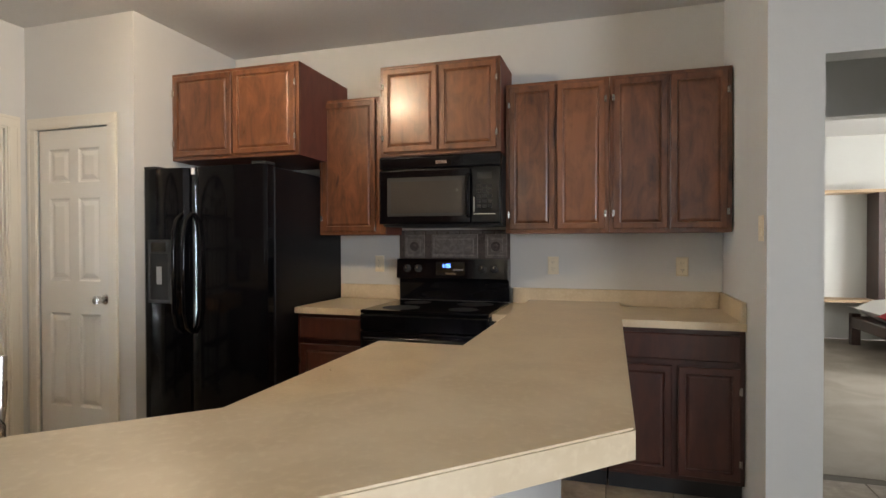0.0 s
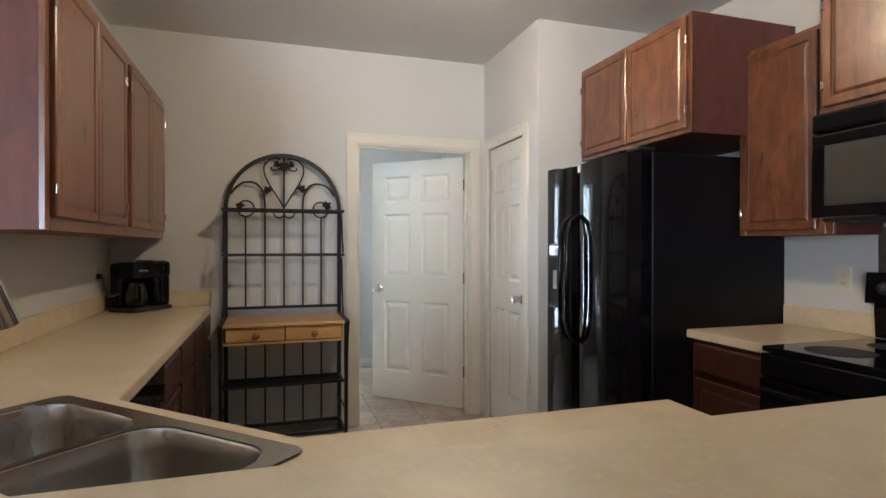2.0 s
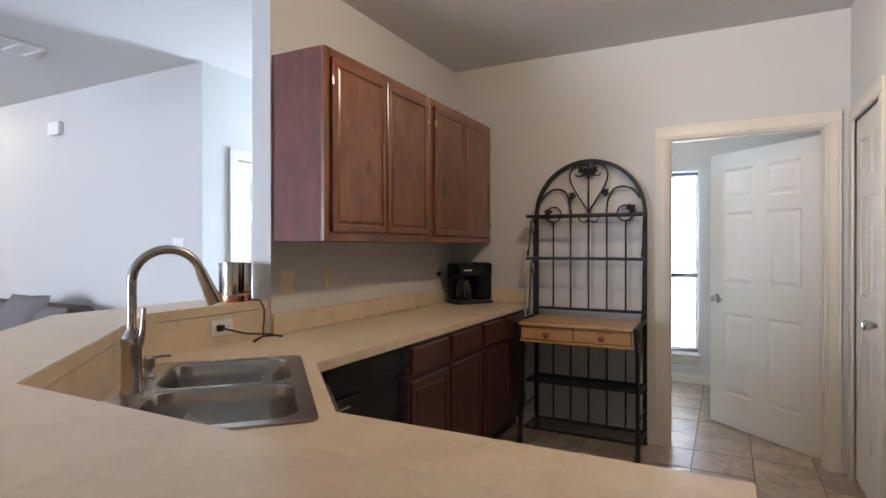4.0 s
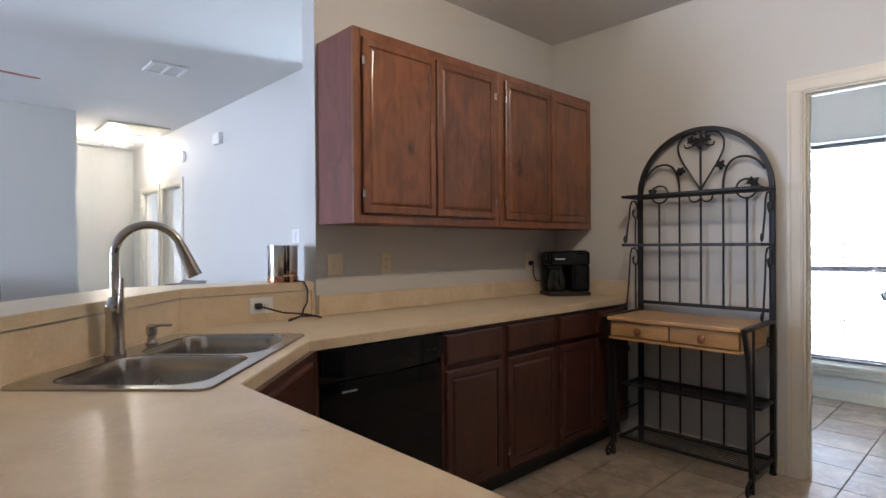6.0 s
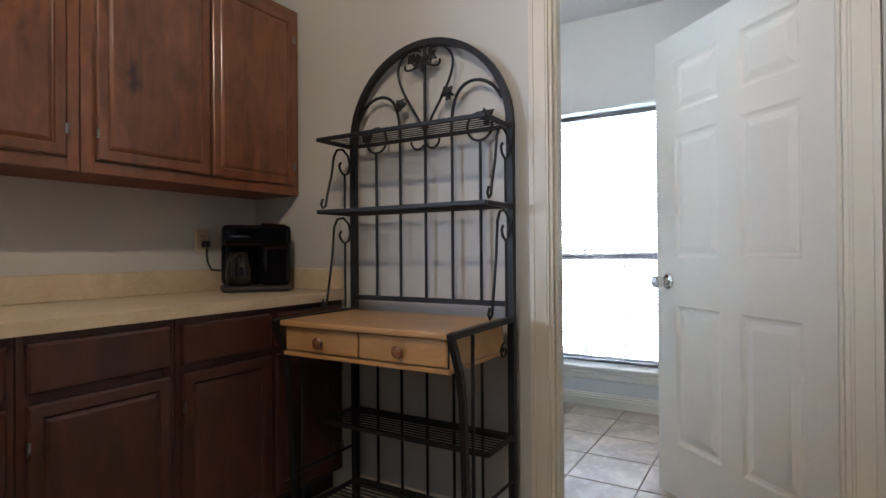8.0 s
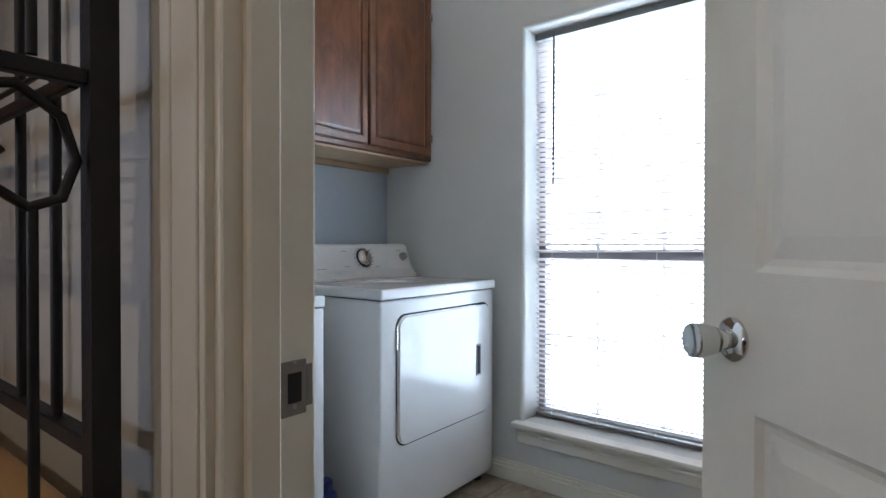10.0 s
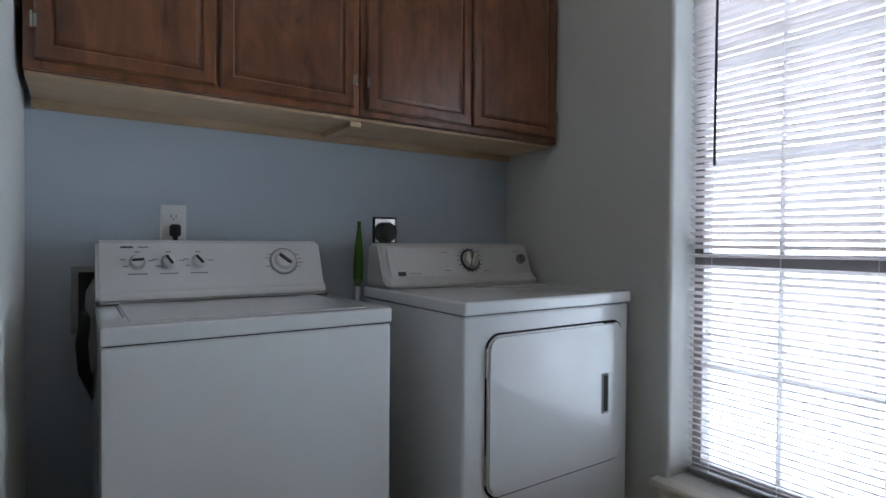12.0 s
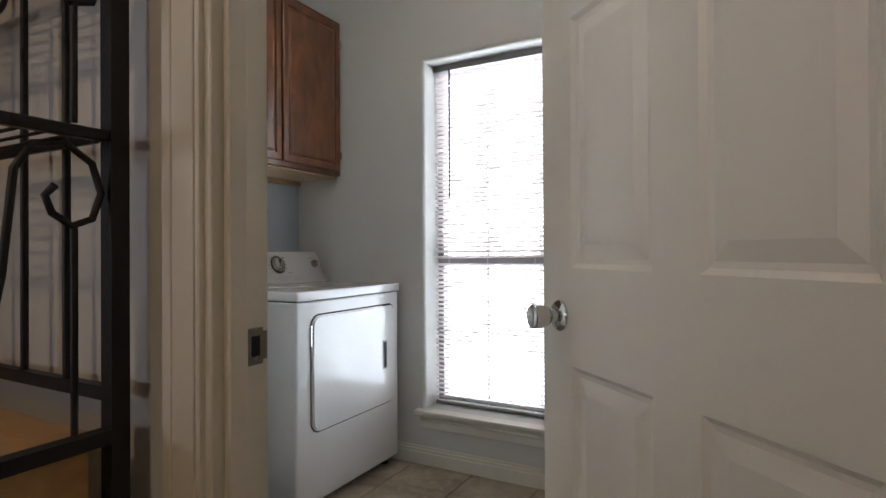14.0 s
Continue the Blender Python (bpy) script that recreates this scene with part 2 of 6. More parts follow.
NICKEL = brushed("brushed_nickel", (0.47, 0.44, 0.40), 0.26, 2)
CHROME = mat("chrome", (0.66, 0.65, 0.63), 0.13, 1.0, var=0.05, rvar=0.03)
COPPER = mat("copper_band", (0.63, 0.30, 0.18), 0.2, 1.0)
BRASS = mat("dull_brass", (0.20, 0.15, 0.09), 0.4, 1.0, var=0.12)
STRIKE = mat("aged_metal", (0.24, 0.22, 0.20), 0.42, 1.0, var=0.12)
IRON = mat("wrought_iron", (0.017, 0.017, 0.019), 0.48, 0.35, var=0.2, scale=18, bump=0.2, bscale=200)
PLATE = mat("almond_plastic", (0.77, 0.68, 0.51), 0.38, var=0.02)
WPLATE = mat("white_plastic", (0.80, 0.80, 0.79), 0.35, var=0.02)
# near-black fill: shade inside gaps, slots and recesses put into colour
HOLE = mat("slot_shade", (0.01, 0.01, 0.01), 0.8)
RUBBER = mat("black_rubber", (0.012, 0.012, 0.012), 0.6, var=0.15)
BLIND = mat("blind_slat", (0.76, 0.69, 0.67), 0.45, var=0.03, scale=30)
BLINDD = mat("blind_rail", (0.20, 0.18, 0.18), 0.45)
VINYL = mat("window_vinyl", (0.66, 0.66, 0.66), 0.4)
SOFA = mat("sofa_fabric", (0.10, 0.076, 0.068), 0.9, var=0.12, scale=12, bump=0.5, bscale=300)
PILLOW = mat("pillow_fabric", (0.19, 0.165, 0.16), 0.9, var=0.1, scale=14, bump=0.5, bscale=260)
REDCL = mat("red_bedding", (0.36, 0.02, 0.03), 0.85, var=0.12, scale=9, bump=0.4, bscale=160)
WHITECL = mat("white_bedding", (0.78, 0.77, 0.75), 0.85, var=0.05, scale=9, bump=0.3, bscale=160)
DARKW = wood("dark_wood", (0.02, 0.008, 0.006), (0.07, 0.03, 0.02), 0.35, 2, 0.3)
FANW = wood("fan_blade_wood", (0.16, 0.045, 0.022), (0.30, 0.10, 0.05), 0.4, 0, 0.2, 0.2)
GREENP = mat("green_plastic", (0.16, 0.40, 0.06), 0.25, var=0.1)
GREENP.node_tree.nodes["Principled BSDF"].inputs["Transmission Weight"].default_value = 0.55
BLUEP = mat("blue_plastic", (0.03, 0.05, 0.22), 0.35)
MURAL1 = mottled("mural_brown", (0.06, 0.045, 0.038), (0.11, 0.082, 0.066), (0.17, 0.135, 0.11), 0.5, 18.0, 90.0, 0.0, 0.4)
MURAL2 = mottled("mural_grey", (0.15, 0.125, 0.11), (0.24, 0.205, 0.18), (0.10, 0.08, 0.07), 0.5, 30.0, 90.0, 0.0, 0.4)
INK = mat("ink", (0.035, 0.035, 0.04), 0.5)
INKG = mat("grey_ink", (0.30, 0.30, 0.31), 0.5)
LAMPG = glow("lamp_glass", (1.0, 0.86, 0.68), 4.0)
BULBG = glow("bulb_glass", (1.0, 0.93, 0.82), 30.0)
LEDB = glow("blue_display", (0.08, 0.25, 1.0), 6.0)
OUTDOOR = glow("overcast_brightness", (0.93, 0.97, 1.0), 2.6)
# the slats are thin vinyl: some daylight comes through them
_bn, _bl = BLIND.node_tree.nodes, BLIND.node_tree.links
_tr = _bn.new("ShaderNodeBsdfTranslucent")
_tr.inputs[0].default_value = (0.80, 0.72, 0.70, 1)
_mx = _bn.new("ShaderNodeMixShader")
_mx.inputs[0].default_value = 0.10
_bl.new(_bn["Principled BSDF"].outputs[0], _mx.inputs[1])
_bl.new(_tr.outputs[0], _mx.inputs[2])
_bl.new(_mx.outputs[0], _bn["Material Output"].inputs[0])
PANE = bpy.data.materials.new("window_glass")
PANE.use_nodes = True
_p = PANE.node_tree.nodes["Principled BSDF"]
_p.inputs["Transmission Weight"].default_value = 1.0
_p.inputs["Roughness"].default_value = 0.02
_p.inputs["IOR"].default_value = 1.45
_p.inputs["Base Color"].default_value = (0.96, 0.98, 0.97, 1)

# ---------------------------------------------------------------- mesh tools
def base_of(ob):
    p = Vector((0, 0, 0))
    while ob is not None:
        p += ob.location
        ob = ob.parent
    return p


def mesh_of(name, bm, material, smooth=None):
    bmesh.ops.recalc_face_normals(bm, faces=bm.faces)
    me = bpy.data.meshes.new(name)
    if smooth is not None:
        for f in bm.faces:
            f.smooth = True
        for e in bm.edges:
            if len(e.link_faces) == 2 and e.calc_face_angle(0) > radians(smooth):
                e.smooth = False
    bm.to_mesh(me)
    bm.free()
    me.materials.append(material)
    return me


def part(name, bm, material, parent, label="", smooth=None, local=False):
    """One mesh under a thing or a part; its vertices are given in the world, or in the thing's own axes if local."""
    if not local:
        bmesh.ops.translate(bm, verts=bm.verts, vec=-base_of(parent))
    ob = new(name, mesh_of(name, bm, material, smooth))
    ob.parent = parent
    return tagged(ob, label) if label else ob


def thing(name, loc, label, category, group="", rz=0.0):
    ob = new(name)
    ob.empty_display_size = 0.1
    ob.location = loc
    ob.rotation_euler = (0, 0, radians(rz))
    return tagged(ob, label, category, group)


def solid(name, bm, material, label, category, kind="", smooth=None, group=""):
    ob = new(name, mesh_of(name, bm, material, smooth))
    return tagged(ob, label, category, group, kind)


def box(bm, x0, x1, y0, y1, z0, z1, bev=0.0, seg=1):
    r = bmesh.ops.create_cube(bm, size=1.0)
    vs = r["verts"]
    for v in vs:
        v.co = Vector((x0 + (v.co.x + 0.5) * (x1 - x0), y0 + (v.co.y + 0.5) * (y1 - y0), z0 + (v.co.z + 0.5) * (z1 - z0)))
    if bev:
        es = list({e for v in vs for e in v.link_edges})
        bmesh.ops.bevel(bm, geom=es, offset=bev, segments=seg, affect="EDGES", profile=0.6)
    return bm


def boxes(*bs, bev=0.0, seg=1):
    bm = bmesh.new()
    for b in bs:
        box(bm, *b, bev=bev, seg=seg)
    return bm


def cyl(bm, c, r0, r1, h, axis="z", n=24, caps=True):
    r = bmesh.ops.create_cone(bm, cap_ends=caps, segments=n, radius1=r0, radius2=r1, depth=h)
    rot = {"z": Matrix.Identity(4), "x": Matrix.Rotation(radians(90), 4, "Y"), "y": Matrix.Rotation(radians(90), 4, "X")}[axis]
    bmesh.ops.transform(bm, verts=r["verts"], matrix=Matrix.Translation(c) @ rot)
    return r["verts"]


def lathe(bm, prof, c=(0, 0, 0), n=28, m=None):
    """Turns a profile of (radius, height) about the z axis."""
    rings = []
    vs = []
    for r, z in prof:
        ring = [bm.verts.new((r * math.cos(2 * math.pi * i / n), r * math.sin(2 * math.pi * i / n), z)) for i in range(n)]
        rings.append(ring)
        vs += ring
    for a, b in zip(rings, rings[1:]):
        for i in range(n):
            bm.faces.new((a[i], a[(i + 1) % n], b[(i + 1) % n], b[i]))
    bm.faces.new(rings[0][::-1])
    bm.faces.new(rings[-1])
    bmesh.ops.transform(bm, verts=vs, matrix=(Matrix.Translation(c) @ (m or Matrix.Identity(4))))
    return bm


def tube(bm, pts, r, n=7, taper=None):
    """A round bar swept along a line of points."""
    pts = [Vector(p) for p in pts]
    prev = None
    rings = []
    for i, p in enumerate(pts):
        d = (pts[min(i + 1, len(pts) - 1)] - pts[max(i - 1, 0)]).normalized()
        if prev is None:
            side = d.orthogonal().normalized()
        else:
            side = (prev - d * prev.dot(d))
            side = side.normalized() if side.length > 1e-6 else d.orthogonal().normalized()
        prev = side
        up = d.cross(side)
        q = r if taper is None else r * (1 + (taper - 1) * i / (len(pts) - 1))
        rings.append([bm.verts.new(p + (side * math.cos(2 * math.pi * k / n) + up * math.sin(2 * math.pi * k / n)) * q) for k in range(n)])
    for a, b in zip(rings, rings[1:]):
        for k in range(n):
            bm.faces.new((a[k], a[(k + 1) % n], b[(k + 1) % n], b[k]))
    bm.faces.new(rings[0][::-1])
    bm.faces.new(rings[-1])
    return bm


def bezier(p0, p1, p2, p3, n=14):
    p0, p1, p2, p3 = map(Vector, (p0, p1, p2, p3))
    return [(1 - t) ** 3 * p0 + 3 * (1 - t) ** 2 * t * p1 + 3 * (1 - t) * t * t * p2 + t ** 3 * p3 for t in (i / n for i in range(n + 1))]


def rounded(w, h, r, n=5, cx=0.0, cy=0.0):
    out = []
    for sx, sy, a0 in ((1, 1, 0), (-1, 1, 90), (-1, -1, 180), (1, -1, 270)):
        for i in range(n + 1):
            a = radians(a0 + 90 * i / n)
            out.append((cx + sx * (w / 2 - r) + r * math.cos(a), cy + sy * (h / 2 - r) + r * math.sin(a)))
    return out


def slab(bm, outline, z0, z1, holes=(), bev=0.0):
    """A plate of any outline, with holes through it."""
    loops = []
    for ring in (outline, *holes):
        vs = [bm.verts.new((x, y, z1)) for x, y in ring]
        loops.append(vs)
        for i in range(len(vs)):
            bm.edges.new((vs[i], vs[(i + 1) % len(vs)]))
    if holes:
        bmesh.ops.triangle_fill(bm, edges=bm.edges[:], use_beauty=True)
    else:
        bm.faces.new(loops[0])
    r = bmesh.ops.extrude_face_region(bm, geom=bm.faces[:])
    bmesh.ops.translate(bm, verts=[v for v in r["geom"] if isinstance(v, bmesh.types.BMVert)], vec=(0, 0, z0 - z1))
    if bev:
        es = [e for e in bm.edges if abs(e.verts[0].co.z - z1) < 1e-6 and abs(e.verts[1].co.z - z1) < 1e-6 and any(abs(f.normal.z) < 0.1 for f in e.link_faces) ]
        bmesh.ops.recalc_face_normals(bm, faces=bm.faces)
        bm.normal_update()
        es = [e for e in bm.edges if len(e.link_faces) == 2 and abs(e.verts[0].co.z - z1) < 1e-6 and abs(e.verts[1].co.z - z1) < 1e-6 and e.calc_face_angle(0) > 1.0]
        bmesh.ops.bevel(bm, geom=es, offset=bev, segments=2, affect="EDGES")
    return bm


def rings_in(bm, x0, x1, z0, z1, prof, sign=-1, y0=0.0):
    """Nested rectangles in the xz plane: steps of (inset, depth), the last one filled."""
    last = None
    for inset, d in prof:
        vs = [bm.verts.new(p) for p in ((x0 + inset, y0 + sign * d, z0 + inset), (x1 - inset, y0 + sign * d, z0 + inset), (x1 - inset, y0 + sign * d, z1 - inset), (x0 + inset, y0 + sign * d, z1 - inset))]
        if last:
            for i in range(4):
                bm.faces.new((last[i], last[(i + 1) % 4], vs[(i + 1) % 4], vs[i]))
        last = vs
    bm.faces.new(last)


def panelled(bm, xs, zs, cells, prof, thick, y0=0.0):
    """A slab with sunk panels on both faces; front at y0, back at y0 + thick."""
    for sign, yy in ((-1, y0), (1, y0 + thick)):
        for i in range(len(xs) - 1):
            for k in range(len(zs) - 1):
                if (i, k) in cells:
                    rings_in(bm, xs[i], xs[i + 1], zs[k], zs[k + 1], prof, sign, yy)
                else:
                    bm.faces.new([bm.verts.new(p) for p in ((xs[i], yy, zs[k]), (xs[i + 1], yy, zs[k]), (xs[i + 1], yy, zs[k + 1]), (xs[i], yy, zs[k + 1]))])
    x0, x1, z0, z1 = xs[0], xs[-1], zs[0], zs[-1]
    yb = y0 + thick
    for q in (((x0, y0, z0), (x0, yb, z0), (x0, yb, z1), (x0, y0, z1)), ((x1, y0, z0), (x1, yb, z0), (x1, yb, z1), (x1, y0, z1)),
              ((x0, y0, z0), (x1, y0, z0), (x1, yb, z0), (x0, yb, z0)), ((x0, y0, z1), (x1, y0, z1), (x1, yb, z1), (x0, yb, z1))):
        bm.faces.new([bm.verts.new(p) for p in q])
    bmesh.ops.remove_doubles(bm, verts=bm.verts, dist=0.0004)
    return bm


def moved(ob, dx, dy, dz=0.0):
    """Sets a finished thing a little further along."""
    ob.location += Vector((dx, dy, dz))


def wall(name, bs, label, material=PAINT):
    return solid(name, boxes(*bs), material, label, "wall", "structure")

# ---------------------------------------------------------------- the shell
H = 2.74
LD, LY = (-4.73, -5.44, -5.66, -6.42), -6.9  # doorways along the hallway, and its end
wall("wall_west", [(-0.10, 0, -0.15, 1.590, 0, H), (-0.10, 0, 1.590, 2.478, 2.068, H), (-0.10, 0, 2.478, 3.545, 0, H)], "grey painted kitchen wall with the laundry doorway")
wall("wall_south", [(0, 2.0, -0.12, 0, 0, H)], "grey painted wall behind the sink counter")
wall("wall_pantry", [(0, 0.083, 2.592, 2.70, 0, H), (0.083, 0.712, 2.592, 2.70, 2.06, H), (0.712, 0.917, 2.592, 2.70, 0, H), (0.807, 0.917, 2.70, 3.545, 0, H)], "grey painted pantry wall beside the refrigerator")
wall("wall_north", [(-0.11, 4.48, 3.545, 3.74, 0, H)], "grey painted wall behind the stove")
wall("wall_east", [(4.36, 4.48, 2.58, 3.545, 0, H)], "short grey wall at the end of the counter")
wall("wall_hall", [(4.48, 4.572, 2.58, 2.70, 0, H), (4.572, 5.50, 2.58, 2.70, 2.095, H), (5.50, 8.30, 2.58, 2.70, 0, H)], "painted wall with an opening to the bedrooms")
wall("wall_bedroom_near", [(4.48, 4.80, 3.74, 3.86, 0, H), (4.80, 5.75, 3.74, 3.86, 2.06, H), (5.75, 9.5, 3.74, 3.86, 0, H)], "painted wall with a bedroom doorway")
wall("wall_bedroom_far", [(3.4, 9.5, 8.6, 8.72, 0, H), (3.28, 3.4, 3.86, 8.6, 0, H), (9.38, 9.5, 3.86, 4.7, 0, H), (9.38, 9.5, 6.5, 8.6, 0, H), (9.38, 9.5, 4.7, 6.5, 0, 0.8), (9.38, 9.5, 4.7, 6.5, 2.1, H)], "white bedroom walls")
wall("wall_laundry_south", [(-2.15, -0.10, -0.20, -0.05, 0, H)], "laundry wall behind the washer, the window light's blue in its colour", PAINT_SKYLIT)


def holed_wall(x0, x1, y0, y1, z0, z1, oy0, oy1, oz0, oz1, r):
    """A wall across x with one opening whose room-side corners are rounded plaster."""
    bm = bmesh.new()
    loops = [[bm.verts.new((x, y, z)) for y, z in q] for x in (x0, x1) for q in (((y0, z0), (y1, z0), (y1, z1), (y0, z1)), ((oy0, oz0), (oy1, oz0), (oy1, oz1), (oy0, oz1)))]
    ob_, ib, of, i_f = loops
    for i in range(4):
        k = (i + 1) % 4
        for p, q in ((ob_, ib), (of, i_f), (ib, i_f), (ob_, of)):
            bm.faces.new((p[i], p[k], q[k], q[i]))
    bmesh.ops.recalc_face_normals(bm, faces=bm.faces)
    rim = [e for e in bm.edges if all(v in i_f for v in e.verts)]
    bmesh.ops.bevel(bm, geom=rim, offset=r, segments=6, affect="EDGES", profile=0.5)
    return bm


solid("wall_laundry_west", holed_wall(-2.15, -1.925, -0.05, 2.85, 0, H, 0.81, 1.70, 0.285, 2.078, 0.024), PAINT, "grey laundry wall with a tall window in rounded reveals", "wall", "structure", smooth=40)
wall("wall_laundry_north", [(-2.15, -0.10, 2.85, 2.97, 0, H)], "grey laundry end wall")
wall("wall_living_west", [(1.0, 1.12, LD[0], -1.69, 0, H), (1.0, 1.12, LD[1], LD[0], 2.045, H), (1.0, 1.12, LD[2], LD[1], 0, H), (1.0, 1.12, LD[3], LD[2], 2.045, H), (1.0, 1.12, LY, LD[3], 0, H)], "pale living room wall with two doorways")
wall("wall_entry", [(-1.6, -0.03, -1.69, -1.57, 0, H), (-0.03, 0.79, -1.69, -1.57, 2.045, H), (0.79, 1.12, -1.69, -1.57, 0, H)], "pale entry wall with a white door")
# unseen wall, opened only for the added entry light
wall("wall_entry_end", [(-1.72, -1.6, -1.69, -1.45, 0, H), (-1.72, -1.6, -0.45, -0.2, 0, H), (-1.72, -1.6, -1.45, -0.45, 0, 0.4), (-1.72, -1.6, -1.45, -0.45, 2.3, H)], "unseen end wall of the entry with an added window opening")
wall("wall_living_south", [(2.23, 8.42, -4.70, -4.58, 0, H), (2.23, 2.35, LY, -4.70, 0, H)], "pale living room wall beside the hallway")
wall("wall_hall_end", [(1.0, 2.35, LY - 0.12, LY, 0, H)], "white end wall of the hallway")
wall("wall_living_east", [(8.30, 8.42, -4.58, -4.25, 0, H), (8.30, 8.42, -4.25, -1.75, 0, 0.45), (8.30, 8.42, -4.25, -1.75, 2.35, H), (8.30, 8.42, -1.75, 2.70, 0, H)], "pale living room wall with a wide window")
wall("wall_bedrooms_west", [(-1.2, 1.0, -4.62, -4.50, 0, H), (-1.2, 1.0, LY, LY + 0.12, 0, H), (-1.32, -1.2, LY, -6.4, 0, H), (-1.32, -1.2, -6.4, -4.8, 0, 0.9), (-1.32, -1.2, -6.4, -4.8, 2.1, H), (-1.32, -1.2, -4.8, -4.50, 0, H)], "white walls of the rooms off the hallway")

solid("ceiling", boxes((-2.15, 9.5, -8.32, 8.72, H, H + 0.1)), CEIL, "grey-white textured ceiling", "ceiling", "structure")
solid("floor_carpet", boxes((1.18, 9.38, -8.2, -0.5, -0.06, -0.002), (3.95, 9.38, -0.5, 2.66, -0.06, -0.002), (5.6, 9.38, 2.66, 3.52, -0.06, -0.002), (3.4, 9.38, 3.52, 8.6, -0.06, -0.002), (-1.6, 1.18, -8.2, -0.2, -0.06, -0.002)), CARPET, "grey-beige cut pile carpet", "floor", "structure")
floor_tiles = solid("floor", boxes((-2.15, 3.95, -0.5, 3.545, -0.08, -0.006), (3.95, 5.6, 2.66, 3.52, -0.08, -0.006)), GROUT, "brown mottled ceramic tile floor", "floor", "structure")
solid("ground", boxes((-60, 60, -60, 60, -0.4, -0.3)), CONCRETE, "bare ground around the house", "ground", "structure")

# trim
def baseboard(x0, x1, y0, y1, out):
    """A baseboard with a stepped top along one wall; out is the side that it stands out to."""
    bm = bmesh.new()
    ox, oy = out
    for d, za, zb in ((0.016, 0.0, 0.062), (0.011, 0.062, 0.078), (0.006, 0.078, 0.092)):
        box(bm, min(x0, x0 + ox * d), max(x1, x1 + ox * d), min(y0, y0 + oy * d), max(y1, y1 + oy * d), za, zb, bev=0.002)
    return solid("baseboard", bm, TRIM, "cream painted stepped baseboard", "baseboard", "structure")


baseboard(0, 0, 0.62, 1.51, (1, 0))
baseboard(-1.925, -1.925, -0.05, 2.85, (1, 0))
baseboard(-1.88, -0.13, -0.05, -0.05, (0, 1))
baseboard(-0.10, -0.10, -0.03, 1.51, (-1, 0))
baseboard(-1.88, -0.13, 2.85, 2.85, (0, -1))
baseboard(0.79, 0.917, 2.592, 2.592, (0, -1))
baseboard(1.12, 1.12, -4.64, -1.57, (1, 0))
baseboard(0.88, 1.12, -1.57, -1.57, (0, 1))
baseboard(4.36, 4.572, 2.58, 2.58, (0, -1))


def casing(name, axis, at, a0, a1, z1, out, w=0.082, label="cream painted moulded door casing"):
    """Three moulded boards round an opening on one face of a wall; each is butted to the next."""
    t = thing(name, (at if axis == "x" else (a0 + a1) / 2, at if axis == "y" else (a0 + a1) / 2, 0), label, "door casing")
    t["kind"] = "structure"
    steps = ((0.0, 0.26, 0.0162), (0.26, 0.88, 0.0145), (0.88, 1.0, 0.0120))

    def board(u0, u1, z0, z1_, along_z, flip):
        bm = bmesh.new()
        for s0, s1, d in steps:
            d0, d1 = (0, out * d) if out > 0 else (out * d, 0)
            if along_z:
                p, q = (u1 - s1 * w, u1 - s0 * w) if flip else (u0 + s0 * w, u0 + s1 * w)
                b = (d0 + at, d1 + at, p, q, z0, z1_) if axis == "x" else (p, q, d0 + at, d1 + at, z0, z1_)
            else:
                p, q = z1_ - s1 * w, z1_ - s0 * w
                b = (d0 + at, d1 + at, u0, u1, p, q) if axis == "x" else (u0, u1, d0 + at, d1 + at, p, q)
            box(bm, *b, bev=0.0012)
        return bm
    part("side_board", board(a0 - w, a0, 0, z1, True, False), TRIM, t)
    part("side_board", board(a1, a1 + w, 0, z1, True, True), TRIM, t)
    part("head_board", board(a0 - w, a1 + w, z1, z1 + w, False, False), TRIM, t)
    return t


def jamb(axis, p0, p1, a0, a1, z1, stop=0.5):
    """The lining of a doorway, with the stop that the door closes against."""
    t = thing("door_jamb", ((p0 + p1) / 2, (a0 + a1) / 2, 0) if axis == "x" else ((a0 + a1) / 2, (p0 + p1) / 2, 0), "cream painted door jamb with its stop", "door jamb")
    t["kind"] = "structure"
    sp = p0 + (p1 - p0) * stop

    def b(u0, u1, z0, z2, w0, w1):
        return (w0, w1, u0, u1, z0, z2) if axis == "x" else (u0, u1, w0, w1, z0, z2)
    for u0, u1, s0, s1 in ((a0, a0 + 0.014, a0 + 0.014, a0 + 0.026), (a1 - 0.014, a1, a1 - 0.026, a1 - 0.014)):
        part("side_lining", boxes(b(u0, u1, 0, z1 - 0.014, p0, p1), bev=0.002), TRIM, t)
        part("stop", boxes(b(s0, s1, 0, z1 - 0.026, sp - 0.018, sp + 0.018), bev=0.003), TRIM, t)
    part("head_lining", boxes(b(a0, a1, z1 - 0.014, z1, p0, p1), bev=0.002), TRIM, t)
    part("stop", boxes(b(a0 + 0.014, a1 - 0.014, z1 - 0.026, z1 - 0.014, sp - 0.018, sp + 0.018), bev=0.003), TRIM, t)
    return t


casing("door_casing", "x", 0.0, 1.592, 2.476, 2.066, 1, 0.074)
casing("door_casing", "x", -0.10, 1.592, 2.476, 2.066, -1, 0.074)
jamb("x", -0.102, 0.002, 1.590, 2.478, 2.068, 0.64)
casing("door_casing", "y", 2.592, 0.110, 0.712, 2.055, -1, 0.074)
casing("door_casing", "y", -1.57, -0.03, 0.79, 2.045, 1)
casing("door_casing", "x", 1.12, LD[1], LD[0], 2.045, 1)
casing("door_casing", "x", 1.12, LD[3], LD[2], 2.045, 1)
jamb("x", 1.0, 1.121, LD[1], LD[0], 2.045)
jamb("x", 1.0, 1.121, LD[3], LD[2], 2.045)


